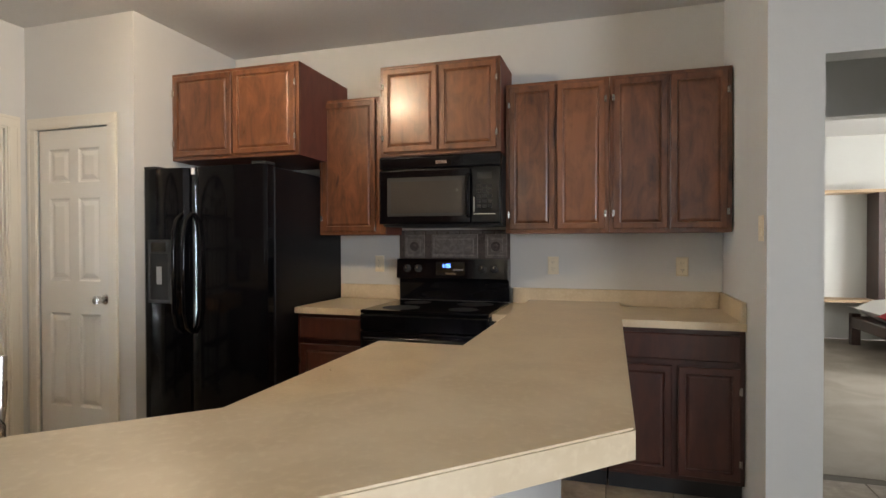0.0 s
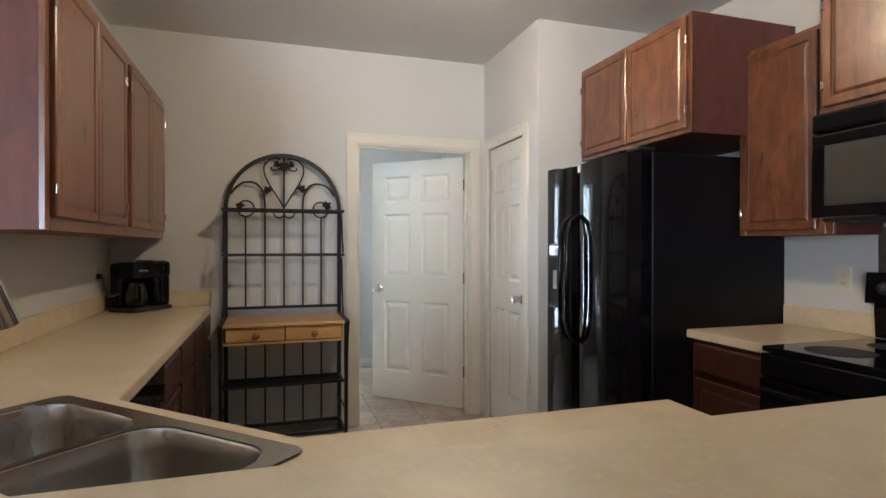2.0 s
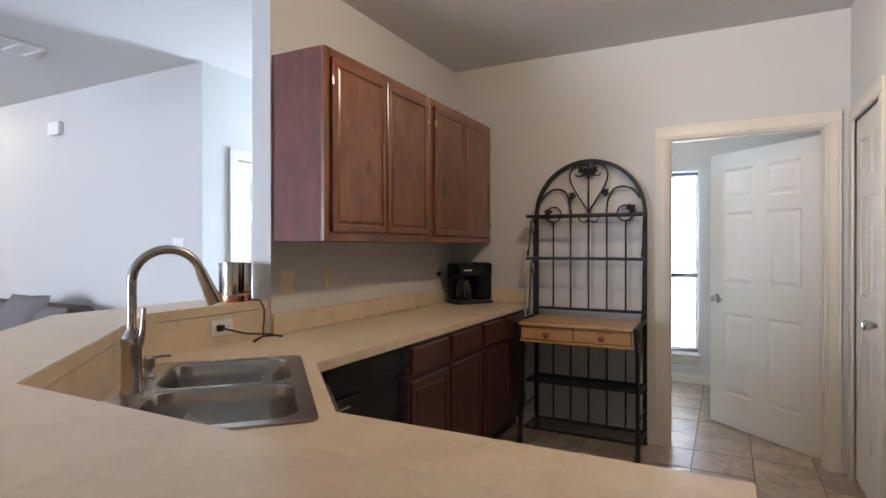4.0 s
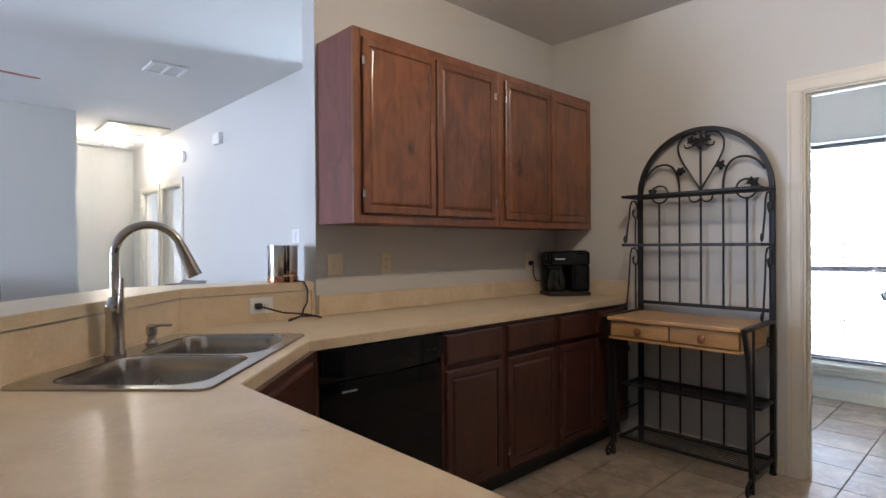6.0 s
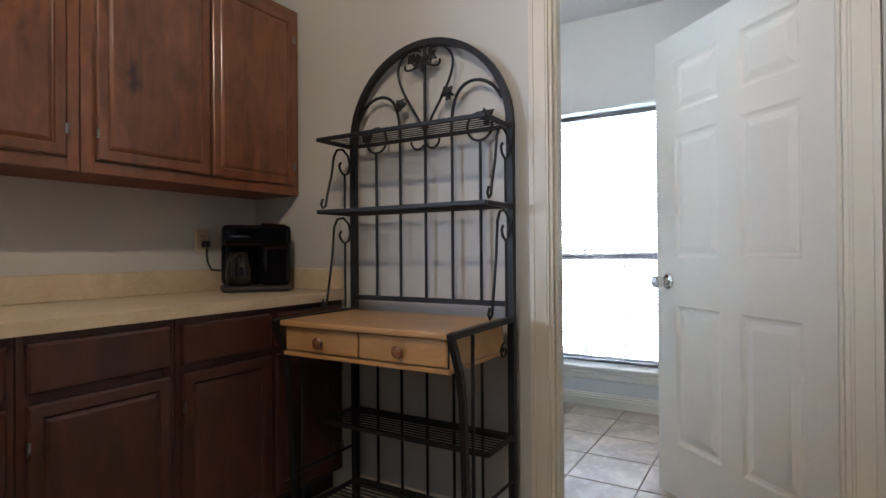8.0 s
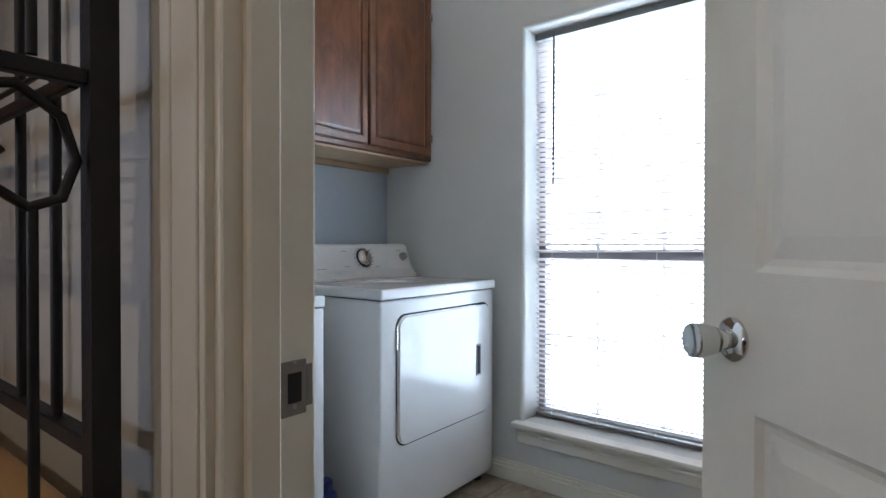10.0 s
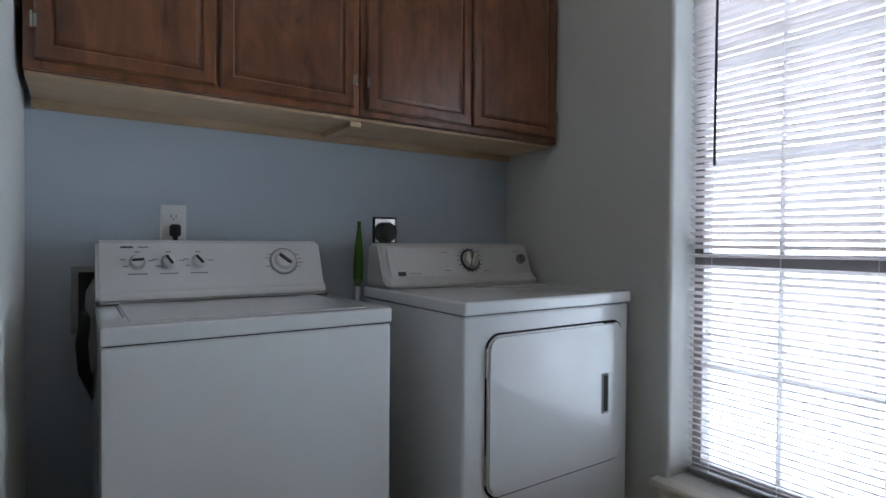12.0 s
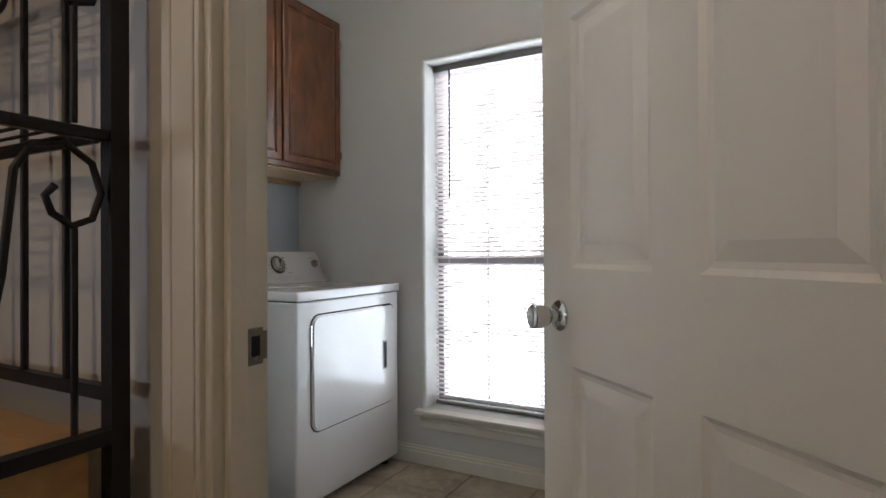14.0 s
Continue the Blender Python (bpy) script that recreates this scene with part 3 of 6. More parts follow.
# ---------------------------------------------------------------- doors
def knob(parent, x, y, z, sign, local=True):
    """A round door knob on its rose; sign is the side of the leaf that it stands on."""
    rot = Matrix.Rotation(radians(90) * (1 if sign < 0 else -1), 4, "X")
    bm = lathe(bmesh.new(), [(0.034, 0), (0.034, 0.004), (0.028, 0.010), (0.015, 0.013), (0.014, 0.026), (0.021, 0.032), (0.0235, 0.040), (0.0255, 0.052), (0.0270, 0.064), (0.0265, 0.0685), (0.0245, 0.0705), (0.0215, 0.0702), (0.012, 0.0675)], (x, y, z), 44, rot)
    part("door_knob", bm, CHROME, parent, "satin chrome round door knob", smooth=40, local=local)


def six_panel(name, w, h, loc, rz, label, hinge_side=1, knob_x=None, knobs=(-1, 1), hinges=True, z0=0.012):
    t = thing(name, loc, label, "door", rz=rz)
    t["kind"] = "structure"
    th = 0.035
    s, m = 0.115 * w / 0.81, 0.10 * w / 0.81
    xs = [0, s, (w - m) / 2, (w + m) / 2, w - s, w]
    zs = [z0 + q * h / 2.03 for q in (0, 0.235, 0.840, 1.050, 1.585, 1.685, 1.905, 2.03)]
    bm = panelled(bmesh.new(), xs, zs, {(1, 1), (3, 1), (1, 3), (3, 3), (1, 5), (3, 5)}, [(0, 0), (0.010, -0.008), (0.020, -0.010), (0.050, -0.002)], th)
    part("door_leaf", bm, DOORW, t, local=True)
    kx = w - 0.077 if knob_x is None else knob_x
    for s_ in knobs:
        knob(t, kx, -0.001 if s_ < 0 else th + 0.001, 0.951, s_)
    if hinges:
        for z in (0.30, 1.055, 1.808):
            bm = boxes((-0.004, 0.001, 0.002, 0.033, z - 0.045, z + 0.045))
            cyl(bm, (-0.008, -0.004, z), 0.0065, 0.0065, 0.09, "z", 10)
            part("hinge", bm, BRASS, t, "dull bronze door hinge", local=True)
    return t


# the laundry door stands open into the laundry: hinged on the north jamb
six_panel("door_laundry", 0.864, 2.02, (-0.157, 2.486, 0), -133.7, "white six-panel interior door standing half open", knobs=(-1, 1))
six_panel("door_pantry", 0.60, 2.03, (0.111, 2.602, 0.008), 0, "narrow white six-panel pantry door, closed", knob_x=0.555, knobs=(-1,), hinges=False)
six_panel("door_entry", 0.81, 2.02, (-0.025, -1.606, 0), 0, "white six-panel door, closed", knobs=())


# ---------------------------------------------------------------- cabinets
DOOR_PROF = [(0, 0), (0.005, 0.004), (0.034, 0.004), (0.0365, -0.003), (0.0405, -0.0045), (0.0445, -0.001), (0.051, 0.002), (0.054, 0.003)]


def cab_door(parent, x0, x1, z0, z1, material, hinge_at, name="door"):
    """An overlay cabinet door with a routed panel; its hinges show on one edge."""
    bm = bmesh.new()
    rings_in(bm, x0, x1, z0, z1, [(0, -0.001)] + [(i, d + 0.014) for i, d in DOOR_PROF], -1, 0.0)
    d = part(name, bm, material, parent, local=True)
    if hinge_at:
        hx = x0 if hinge_at < 0 else x1
        hs = (z0 + 0.09, z1 - 0.11) if z1 - z0 > 0.35 else ((z0 + z1) / 2,)
        for z in hs:
            b = boxes((hx - 0.007, hx + 0.007, -0.0200, -0.016, z - 0.017, z + 0.017), bev=0.0015)
            cyl(b, (hx - hinge_at * -0.004, -0.020, z), 0.0035, 0.0035, 0.040, "z", 8)
            part("hinge", b, NICKEL, d, "small metal hinge", local=True)
    return d


def cabinet(name, w, h, d, loc, rz, label, doors, material=CHERRY, side=SIDEW, drawers=(), toe=0.0, group="", rail=0.035):
    """A face-framed unit: front face in the local plane y=0, facing -y, standing on z=0."""
    t = thing(name, loc, label, "cabinet", group, rz)
    z0 = toe
    for nm, q in (("side_panel", (0, 0.016, 0.019, d, z0, h)), ("side_panel", (w - 0.016, w, 0.019, d, z0, h)), ("bottom_panel", (0.016, w - 0.016, 0.019, d, z0, z0 + 0.016)), ("top_panel", (0.016, w - 0.016, 0.019, d, h - 0.016, h)), ("back_panel", (0.016, w - 0.016, d - 0.008, d, z0 + 0.016, h - 0.016))):
        part(nm, boxes(q), side, t, local=True)
    bm = bmesh.new()
    box(bm, 0, 0.038, 0, 0.019, z0, h, bev=0.0015)
    box(bm, w - 0.038, w, 0, 0.019, z0, h, bev=0.0015)
    box(bm, 0.038, w - 0.038, 0, 0.019, h - 0.04, h, bev=0.0015)
    box(bm, 0.038, w - 0.038, 0, 0.019, z0, z0 + 0.04, bev=0.0015)
    box(bm, 0.038, w - 0.038, 0.004, 0.019, z0 + 0.04, h - 0.04)
    part("face_frame", bm, material, t, local=True)
    if toe:
        part("toe_kick", boxes((0.0, w, 0.06, 0.075, 0, toe)), BLACKM, t, local=True)
    for x0, x1, a, b, hg in doors:
        cab_door(t, x0, x1, a, b, material, hg)
    for x0, x1, a, b in drawers:
        bm = bmesh.new()
        rings_in(bm, x0, x1, a, b, [(0, -0.001), (0, 0.014), (0.007, 0.019)], -1, 0.0)
        part("drawer_front", bm, material, t, local=True)
    return t


def pair(w, h, z0=0.0, m=0.022, g=0.012, first=-1, second=1):
    """Two doors over a face frame."""
    c = w / 2
    return [(m, c - g / 2, z0 + m, h - m, first), (c + g / 2, w - m, z0 + m, h - m, second)]


UPPER = "reddish-brown stained wall cabinet with two routed doors"
# north wall: front faces look south
cabinet("wall_cabinet", 0.965, 0.576, 0.645, (0.917, 2.90, 1.86), 0, "deep stained wood cabinet above the refrigerator", pair(0.965, 0.576), group="wall cabinets")
cabinet("wall_cabinet", 0.485, 0.908, 0.295, (1.822, 3.25, 1.367), 0, "narrow single-door stained wood wall cabinet", [(0.022, 0.418, 0.022, 0.886, -1)], group="wall cabinets")
cabinet("wall_cabinet", 0.778, 0.570, 0.38, (2.311, 3.165, 1.862), 0, "short stained wood cabinet above the microwave", pair(0.778, 0.570), group="wall cabinets")
cabinet("wall_cabinet", 0.605, 0.906, 0.295, (3.105, 3.25, 1.37), 0, UPPER, pair(0.605, 0.906), group="wall cabinets")
cabinet("wall_cabinet", 0.640, 0.906, 0.295, (3.712, 3.25, 1.37), 0, UPPER, pair(0.640, 0.906), group="wall cabinets")
# south wall: front faces look north
cabinet("wall_cabinet", 0.998, 0.897, 0.312, (1.985, 0.314, 1.367), 180, UPPER + ", beside the sink", pair(0.998, 0.897, m=0.045), group="wall cabinets")
cabinet("wall_cabinet", 0.978, 0.897, 0.312, (0.983, 0.314, 1.367), 180, UPPER + " in the corner", pair(0.978, 0.897, m=0.045), group="wall cabinets")
# laundry
cabinet("wall_cabinet", 0.885, 0.86, 0.32, (-0.115, 0.27, 1.52), 180, "brown stained wall cabinet above the washer", pair(0.885, 0.86, second=1), group="laundry cabinets")
cabinet("wall_cabinet", 0.915, 0.86, 0.32, (-1.004, 0.27, 1.52), 180, "brown stained wall cabinet above the dryer", pair(0.915, 0.86), group="laundry cabinets")
t = thing("shelf_frame", (-1.02, 0.1, 1.485), "raw pine board and battens under the laundry cabinets", "wood board")
part("bottom_board", boxes((-1.915, -0.116, -0.045, 0.246, 1.508, 1.519), bev=0.002), RAWW, t)
part("back_batten", boxes((-1.915, -0.116, -0.047, -0.022, 1.480, 1.5075), bev=0.002), RAWW, t)
part("cross_batten", boxes((-1.025, -0.985, -0.021, 0.235, 1.490, 1.5075), bev=0.002), RAWW, t)

# base cabinets
BASE = "darker-toned wood base cabinet with drawers over doors"
C0 = 0.875


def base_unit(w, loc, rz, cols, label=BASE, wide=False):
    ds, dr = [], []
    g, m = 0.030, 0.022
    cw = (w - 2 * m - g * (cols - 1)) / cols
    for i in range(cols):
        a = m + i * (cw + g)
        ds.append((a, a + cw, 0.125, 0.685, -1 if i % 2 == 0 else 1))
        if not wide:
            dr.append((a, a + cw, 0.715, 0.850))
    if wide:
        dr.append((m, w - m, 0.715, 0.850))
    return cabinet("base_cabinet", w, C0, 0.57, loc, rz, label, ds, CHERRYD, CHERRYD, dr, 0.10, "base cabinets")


base_unit(0.43, (1.705, 0.585, 0), 180, 1)
base_unit(0.445, (1.272, 0.585, 0), 180, 1)
base_unit(0.820, (0.824, 0.585, 0), 180, 2)
base_unit(0.46, (1.838, 2.95, 0), 0, 1, "narrow darker-toned wood base cabinet beside the stove")
base_unit(0.61, (3.092, 2.95, 0), 0, 1)
base_unit(0.645, (3.712, 2.95, 0), 0, 2, "darker-toned wood base cabinet with one wide drawer at the counter's end", True)
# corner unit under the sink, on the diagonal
cabinet("base_cabinet", 0.636, C0, 0.045, (2.791, 1.042, 0), 225, "darker-toned wood corner cabinet under the sink", [(0.03, 0.277, 0.125, 0.66, -1), (0.283, 0.53, 0.125, 0.66, 1)], CHERRYD, CHERRYD, [(0.03, 0.53, 0.69, 0.85)], 0.10, "base cabinets")
part("filler_panel", boxes((2.330, 2.350, 0.03, 0.585, 0.1, C0)), CHERRYD, thing("end_panel", (2.34, 0.3, 0), "darker-toned wood filler panel beside the dishwasher", "panel"))
cabinet("base_cabinet", 0.93, C0, 0.42, (2.848, 1.972, 0), 270, "darker-toned wood base cabinet of the peninsula", pair(0.93, 0.68, 0.10), CHERRYD, CHERRYD, [(0.022, 0.459, 0.715, 0.85), (0.471, 0.908, 0.715, 0.85)], 0.10, "base cabinets")

# ---------------------------------------------------------------- sink geometry: u runs along the sink, v from its front to its back
SU, SV = Vector((0.7071, 0.7071)), Vector((0.7071, -0.7071))
SC = Vector((2.800, 0.582))


def sp(u, v):
    p = SC + SU * u + SV * v
    return (p.x, p.y)


LOWER = [(0.003, 0.003), (1.998, 0.003), (2.003, -0.0115), (2.632, -0.0115), (3.4165, 0.773), (3.4165, 1.990), (2.815, 1.990), (2.821, 1.045), (2.387, 0.611), (0.003, 0.611)]
hole = [sp(u, v) for u, v in rounded(0.80, 0.49, 0.04)]
top = slab(bmesh.new(), LOWER, 0.876, 0.914, [hole], bev=0.003)
t = thing("countertop", (1.2, 0.3, 0.876), "beige laminate countertop with a corner sink cut-out", "countertop")
part("top", top, LAMIN, t)
part("splash_back", boxes((0.022, 1.996, 0.002, 0.022, 0.915, 1.016), bev=0.003), LAMIN, t)
part("splash_back", boxes((0.002, 0.021, 0.002, 0.61, 0.915, 1.016), bev=0.003), LAMIN, t)

t = thing("countertop", (3.7, 3.3, 0.876), "beige laminate countertop beside the stove", "countertop")
part("top", slab(bmesh.new(), [(3.088, 2.918), (4.357, 2.918), (4.357, 3.542), (3.088, 3.542)], 0.876, 0.914, bev=0.003), LAMIN, t)
part("splash_back", boxes((3.098, 4.337, 3.524, 3.544, 0.915, 1.016), bev=0.003), LAMIN, t)
part("splash_back", boxes((4.338, 4.358, 2.93, 3.544, 0.915, 1.016), bev=0.003), LAMIN, t)
t = thing("countertop", (2.05, 3.3, 0.876), "small beige laminate countertop between refrigerator and stove", "countertop")
part("top", slab(bmesh.new(), [(1.832, 2.918), (2.308, 2.918), (2.308, 3.542), (1.832, 3.542)], 0.876, 0.914, bev=0.003), LAMIN, t)
part("splash_back", boxes((1.835, 2.305, 3.524, 3.544, 0.915, 1.016), bev=0.003), LAMIN, t)

# raised bar and its knee wall
def ribbon(bm, line, d, z0, z1):
    """An upright band of thickness d on the right of a line walked over the plan."""
    n = len(line)
    off = []
    P = [Vector(p) for p in line]
    for i in range(n):
        ds = []
        if i > 0:
            ds.append((P[i] - P[i - 1]).normalized())
        if i < n - 1:
            ds.append((P[i + 1] - P[i]).normalized())
        ns = [Vector((q.y, -q.x)) for q in ds]
        m = sum(ns, Vector((0, 0))).normalized()
        off.append(P[i] + m * d / max(0.3, m.dot(ns[0])))
    slab(bm, [tuple(p) for p in P] + [tuple(p) for p in off[::-1]], z0, z1)
    return bm


solid("wall_knee", ribbon(bmesh.new(), [(2.001, -0.018), (2.634, -0.018), (3.424, 0.772), (3.424, 2.04)], 0.12, 0, 1.044), PAINT, "low painted wall carrying the raised bar", "wall", "structure")
t = thing("bar_counter", (3.5, 1.3, 1.045), "raised beige laminate bar top with a bend around the sink", "bar counter")
BAR = [(2.002, -0.014), (2.628, -0.014), (3.408, 0.766), (3.408, 2.13), (3.756, 2.13), (3.756, 0.648), (2.815, -0.293), (2.002, -0.293)]
part("top", slab(bmesh.new(), BAR, 1.047, 1.086, bev=0.003), LAMIN, t)
part("splash_panel", ribbon(bmesh.new(), [(2.022, -0.012), (2.630, -0.012)], 0.005, 0.912, 1.042), LAMIN, t)
part("splash_panel", ribbon(bmesh.new(), [(2.6315, -0.0125), (3.4160, 0.772)], 0.005, 0.912, 1.042), LAMIN, t)
part("splash_panel", ribbon(bmesh.new(), [(3.418, 0.777), (3.418, 2.04)], 0.005, 0.912, 1.042), LAMIN, t)
part("edge_trim", boxes((2.002, 2.020, -0.016, -0.006, 0.916, 1.044)), LAMIN, t)
solid("support_bracket", boxes((3.56, 3.72, 1.93, 1.97, 1.02, 1.045), (3.545, 3.565, 1.93, 1.97, 0.9, 1.045), bev=0.004), DARKW, "dark bracket under the bar top", "bracket")

# ---------------------------------------------------------------- sink, faucet
t = thing("kitchen_sink", (SC.x, SC.y, 0.914), "stainless steel double-bowl corner sink", "sink")
BOWLS = ((-0.195, -0.02), (0.195, -0.02))
rims = [[sp(u + cu, v + cv) for u, v in rounded(0.365, 0.40, 0.075, 6)] for cu, cv in BOWLS]
part("rim", slab(bmesh.new(), [sp(u, v) for u, v in rounded(0.84, 0.53, 0.035, 5)], 0.9145, 0.921, rims, bev=0.004), STEEL, t)
for cu, cv in BOWLS:
    bm = bmesh.new()
    rr = []
    for w, h, r, z in ((0.365, 0.40, 0.075, 0.9195), (0.359, 0.394, 0.073, 0.914), (0.351, 0.386, 0.07, 0.86), (0.337, 0.372, 0.065, 0.765), (0.30, 0.335, 0.06, 0.738), (0.22, 0.25, 0.05, 0.729)):
        rr.append([bm.verts.new((*sp(u + cu, v + cv), z)) for u, v in rounded(w, h, r, 6)])
    for a, b in zip(rr, rr[1:]):
        for i in range(len(a)):
            bm.faces.new((a[i], a[(i + 1) % len(a)], b[(i + 1) % len(a)], b[i]))
    bm.faces.new(rr[-1])
    bowl = part("bowl", bm, STEEL, t, smooth=60)
    bm = lathe(bmesh.new(), [(0.056, 0), (0.056, 0.003), (0.046, 0.004), (0.040, 0.001)], (*sp(cu, cv), 0.7295), 24)
    part("drain", bm, CHROME, bowl, "round metal drain", smooth=40)

fx, fy = sp(0.0, 0.231)
t = thing("faucet", (fx, fy, 0.92), "brushed nickel gooseneck pull-down faucet behind the sink", "faucet")
part("base", lathe(bmesh.new(), [(0.032, 0), (0.032, 0.006), (0.028, 0.016), (0.0265, 0.13), (0.029, 0.136), (0.029, 0.160), (0.021, 0.172), (0.016, 0.185)], (fx, fy, 0.92), 28), NICKEL, t, smooth=40)
d2 = Vector((-0.93, 0.37))
pts = [Vector((fx, fy, 1.09)), Vector((fx, fy, 1.16)), Vector((fx, fy, 1.23))]
R = 0.098
for i in range(0, 17):
    a = math.pi * (1 - i / 16 * 0.90)
    q = R + R * math.cos(a)
    pts.append(Vector((fx + d2.x * q, fy + d2.y * q, 1.235 + R * math.sin(a))))
part("neck", tube(bmesh.new(), pts, 0.0135, 14), NICKEL, t, smooth=60)
e, dr = pts[-1], (pts[-1] - pts[-2]).normalized()
part("spray_head", tube(bmesh.new(), [e - dr * 0.005, e + dr * 0.11], 0.0155, 18, 1.5), NICKEL, t, smooth=50)
lev = Vector((-0.30, 0.954, 0))
p0 = Vector((fx, fy, 1.05))
part("lever", tube(bmesh.new(), [p0, p0 + lev * 0.026 + Vector((0, 0, 0.008)), p0 + lev * 0.036 + Vector((0, 0, 0.05)), p0 + lev * 0.040 + Vector((0, 0, 0.115))], 0.011, 12, 0.6), NICKEL, t, smooth=60)
sx, sy = sp(-0.19, 0.222)
t = thing("soap_dispenser", (sx, sy, 0.92), "brushed nickel soap dispenser set in the sink deck", "soap dispenser")
part("base", lathe(bmesh.new(), [(0.021, 0), (0.021, 0.004), (0.015, 0.010), (0.013, 0.030), (0.018, 0.034), (0.018, 0.062), (0.010, 0.070)], (sx, sy, 0.92), 22), NICKEL, t, smooth=40)
part("spout", tube(bmesh.new(), [(sx, sy, 0.982), (sx + d2.x * 0.03, sy + d2.y * 0.03, 0.985), (sx + d2.x * 0.065, sy + d2.y * 0.065, 0.983)], 0.0055, 10), NICKEL, t, smooth=60)


# ---------------------------------------------------------------- plates
def plate(x, y, z, rz, label, kind="outlet", w=0.07, h=0.115, material=PLATE, rx=0):
    """A wall plate: local face looks to -y; outlet, switch or blank."""
    t = thing("wall_plate" if kind == "switch" else "outlet_plate", (x, y, z), label, "switch" if kind == "switch" else "outlet", rz=rz)
    bm = bmesh.new()
    rings_in(bm, -w / 2, w / 2, -h / 2, h / 2, [(0, 0.0), (0.001, 0.004), (0.006, 0.0065)], -1)
    part("cover", bm, material, t, local=True)
    if kind == "outlet":
        hs = ((0, 0.020), (0, -0.020)) if h > w else ((0.02, 0), (-0.02, 0))
        for ox, oz in hs:
            s = slab(bmesh.new(), rounded(0.033, 0.028, 0.010, 4), 0, 0.0035)
            bmesh.ops.transform(s, verts=s.verts, matrix=Matrix.Translation((ox, -0.0055, oz)) @ Matrix.Rotation(radians(90), 4, "X"))
            r = part("receptacle", s, material, t, local=True)
            part("slots", boxes((ox - 0.008, ox - 0.006, -0.0098, -0.0088, oz - 0.003, oz + 0.007), (ox + 0.006, ox + 0.008, -0.0098, -0.0088, oz - 0.002, oz + 0.006), (ox - 0.002, ox + 0.002, -0.0098, -0.0088, oz - 0.011, oz - 0.007)), HOLE, r, local=True)
    else:
        part("rocker", boxes((-0.017, 0.017, -0.011, -0.005, -0.033, 0.033), bev=0.003), material, t, local=True)
    return t


plate(1.893, 0.0, 1.168, 180, "almond wall switch plate on the sink wall", "switch", 0.095)
plate(1.572, 0.0, 1.168, 180, "almond outlet plate on the sink wall")
plate(0.315, 0.0, 1.15, 180, "almond outlet plate behind the coffee maker")
plate(3.361, 3.545, 1.164, 0, "almond outlet plate beside the stove")
plate(4.135, 3.545, 1.164, 0, "almond outlet plate above the end counter")
plate(2.136, 3.545, 1.164, 0, "almond outlet plate beside the refrigerator")
plate(4.36, 2.665, 1.375, 90 + 180, "almond light switch plate on the short wall", "switch", 0.075)
plate(2.280, -0.0085, 0.990, 180, "white outlet plate in the splash panel with a plug in it", "outlet", 0.115, 0.075, WPLATE)
plate(1.12, -1.85, 1.35, 90, "white light switch plate on the living room wall", "switch", 0.12, 0.115, WPLATE)
plate(-0.488, -0.05, 1.160, 180, "white outlet plate above the washer with a black plug", "outlet", 0.078, 0.118, WPLATE)

# ---------------------------------------------------------------- refrigerator
t = thing("refrigerator", (1.33, 3.1, 0), "black side-by-side refrigerator with an ice dispenser", "refrigerator")
part("body", boxes((0.905, 1.795, 2.735, 3.56, 0.02, 1.765), bev=0.006), BLACKT, t)


def bowed_door(x0, x1, z0, z1, cut=None):
    """A door with a gently bowed front and rounded edges."""
    bm = bmesh.new()
    n = 12
    prof = []
    for i in range(n + 1):
        s = i / n
        x = x0 + (x1 - x0) * s
        edge = min(s, 1 - s)
        y = 2.655 - 0.014 * math.sin(math.pi * s) + (0.018 if edge == 0 else 0)
        prof.append((x, y))
    out = prof + [(x1, 2.725), (x0, 2.725)]
    slab(bm, out, z0, z1)
    return bm


d = part("freezer_door", bowed_door(0.888, 1.236, 0.09, 1.772), BLACKG, t, smooth=30)
part("dispenser_frame", boxes((0.955, 1.125, 2.630, 2.642, 1.25, 1.335), (0.955, 0.972, 2.630, 2.642, 0.965, 1.25), (1.108, 1.125, 2.630, 2.642, 0.965, 1.25), (0.955, 1.125, 2.630, 2.642, 0.945, 0.965), bev=0.003), BLACKM, d)
part("dispenser_recess", boxes((0.972, 1.108, 2.636, 2.6405, 0.965, 1.25)), HOLE, d)
part("dispenser_paddle", boxes((1.02, 1.06, 2.630, 2.636, 1.06, 1.17), bev=0.003), GREYPL, d)
part("dispenser_panel", boxes((0.985, 1.095, 2.6285, 2.6300, 1.262, 1.318)), GLASSB, d)
d = part("fresh_food_door", bowed_door(1.244, 1.790, 0.09, 1.772), BLACKG, t, smooth=30)
bm = lathe(bmesh.new(), [(0.021, 0), (0.021, 0.003), (0.016, 0.005)], (1.639, 2.652, 1.709), 24, Matrix.Rotation(radians(90), 4, "X"))
part("badge", bm, CHROME, d, "round metal badge")
part("sticker", boxes((1.272, 1.298, 2.648, 2.651, 1.728, 1.768)), WPLATE, d, "small white sticker")
for hx in (1.204, 1.278):
    pts = [(hx, 2.648, 0.77), (hx, 2.600, 0.81), (hx, 2.578, 0.90), (hx, 2.572, 1.13), (hx, 2.578, 1.37), (hx, 2.600, 1.45), (hx, 2.648, 1.49)]
    part("handle", tube(bmesh.new(), pts, 0.0135, 12), BLACKG, t, "long curved black handle", smooth=60)
part("toe_grille", boxes((0.90, 1.78, 2.70, 2.735, 0.02, 0.085), *[(0.93, 1.75, 2.694, 2.70, 0.03 + 0.012 * i, 0.036 + 0.012 * i) for i in range(4)]), BLACKM, t)
part("hinge_cover", boxes((0.90, 1.00, 2.66, 2.76, 1.772, 1.79), bev=0.004), BLACKM, t)
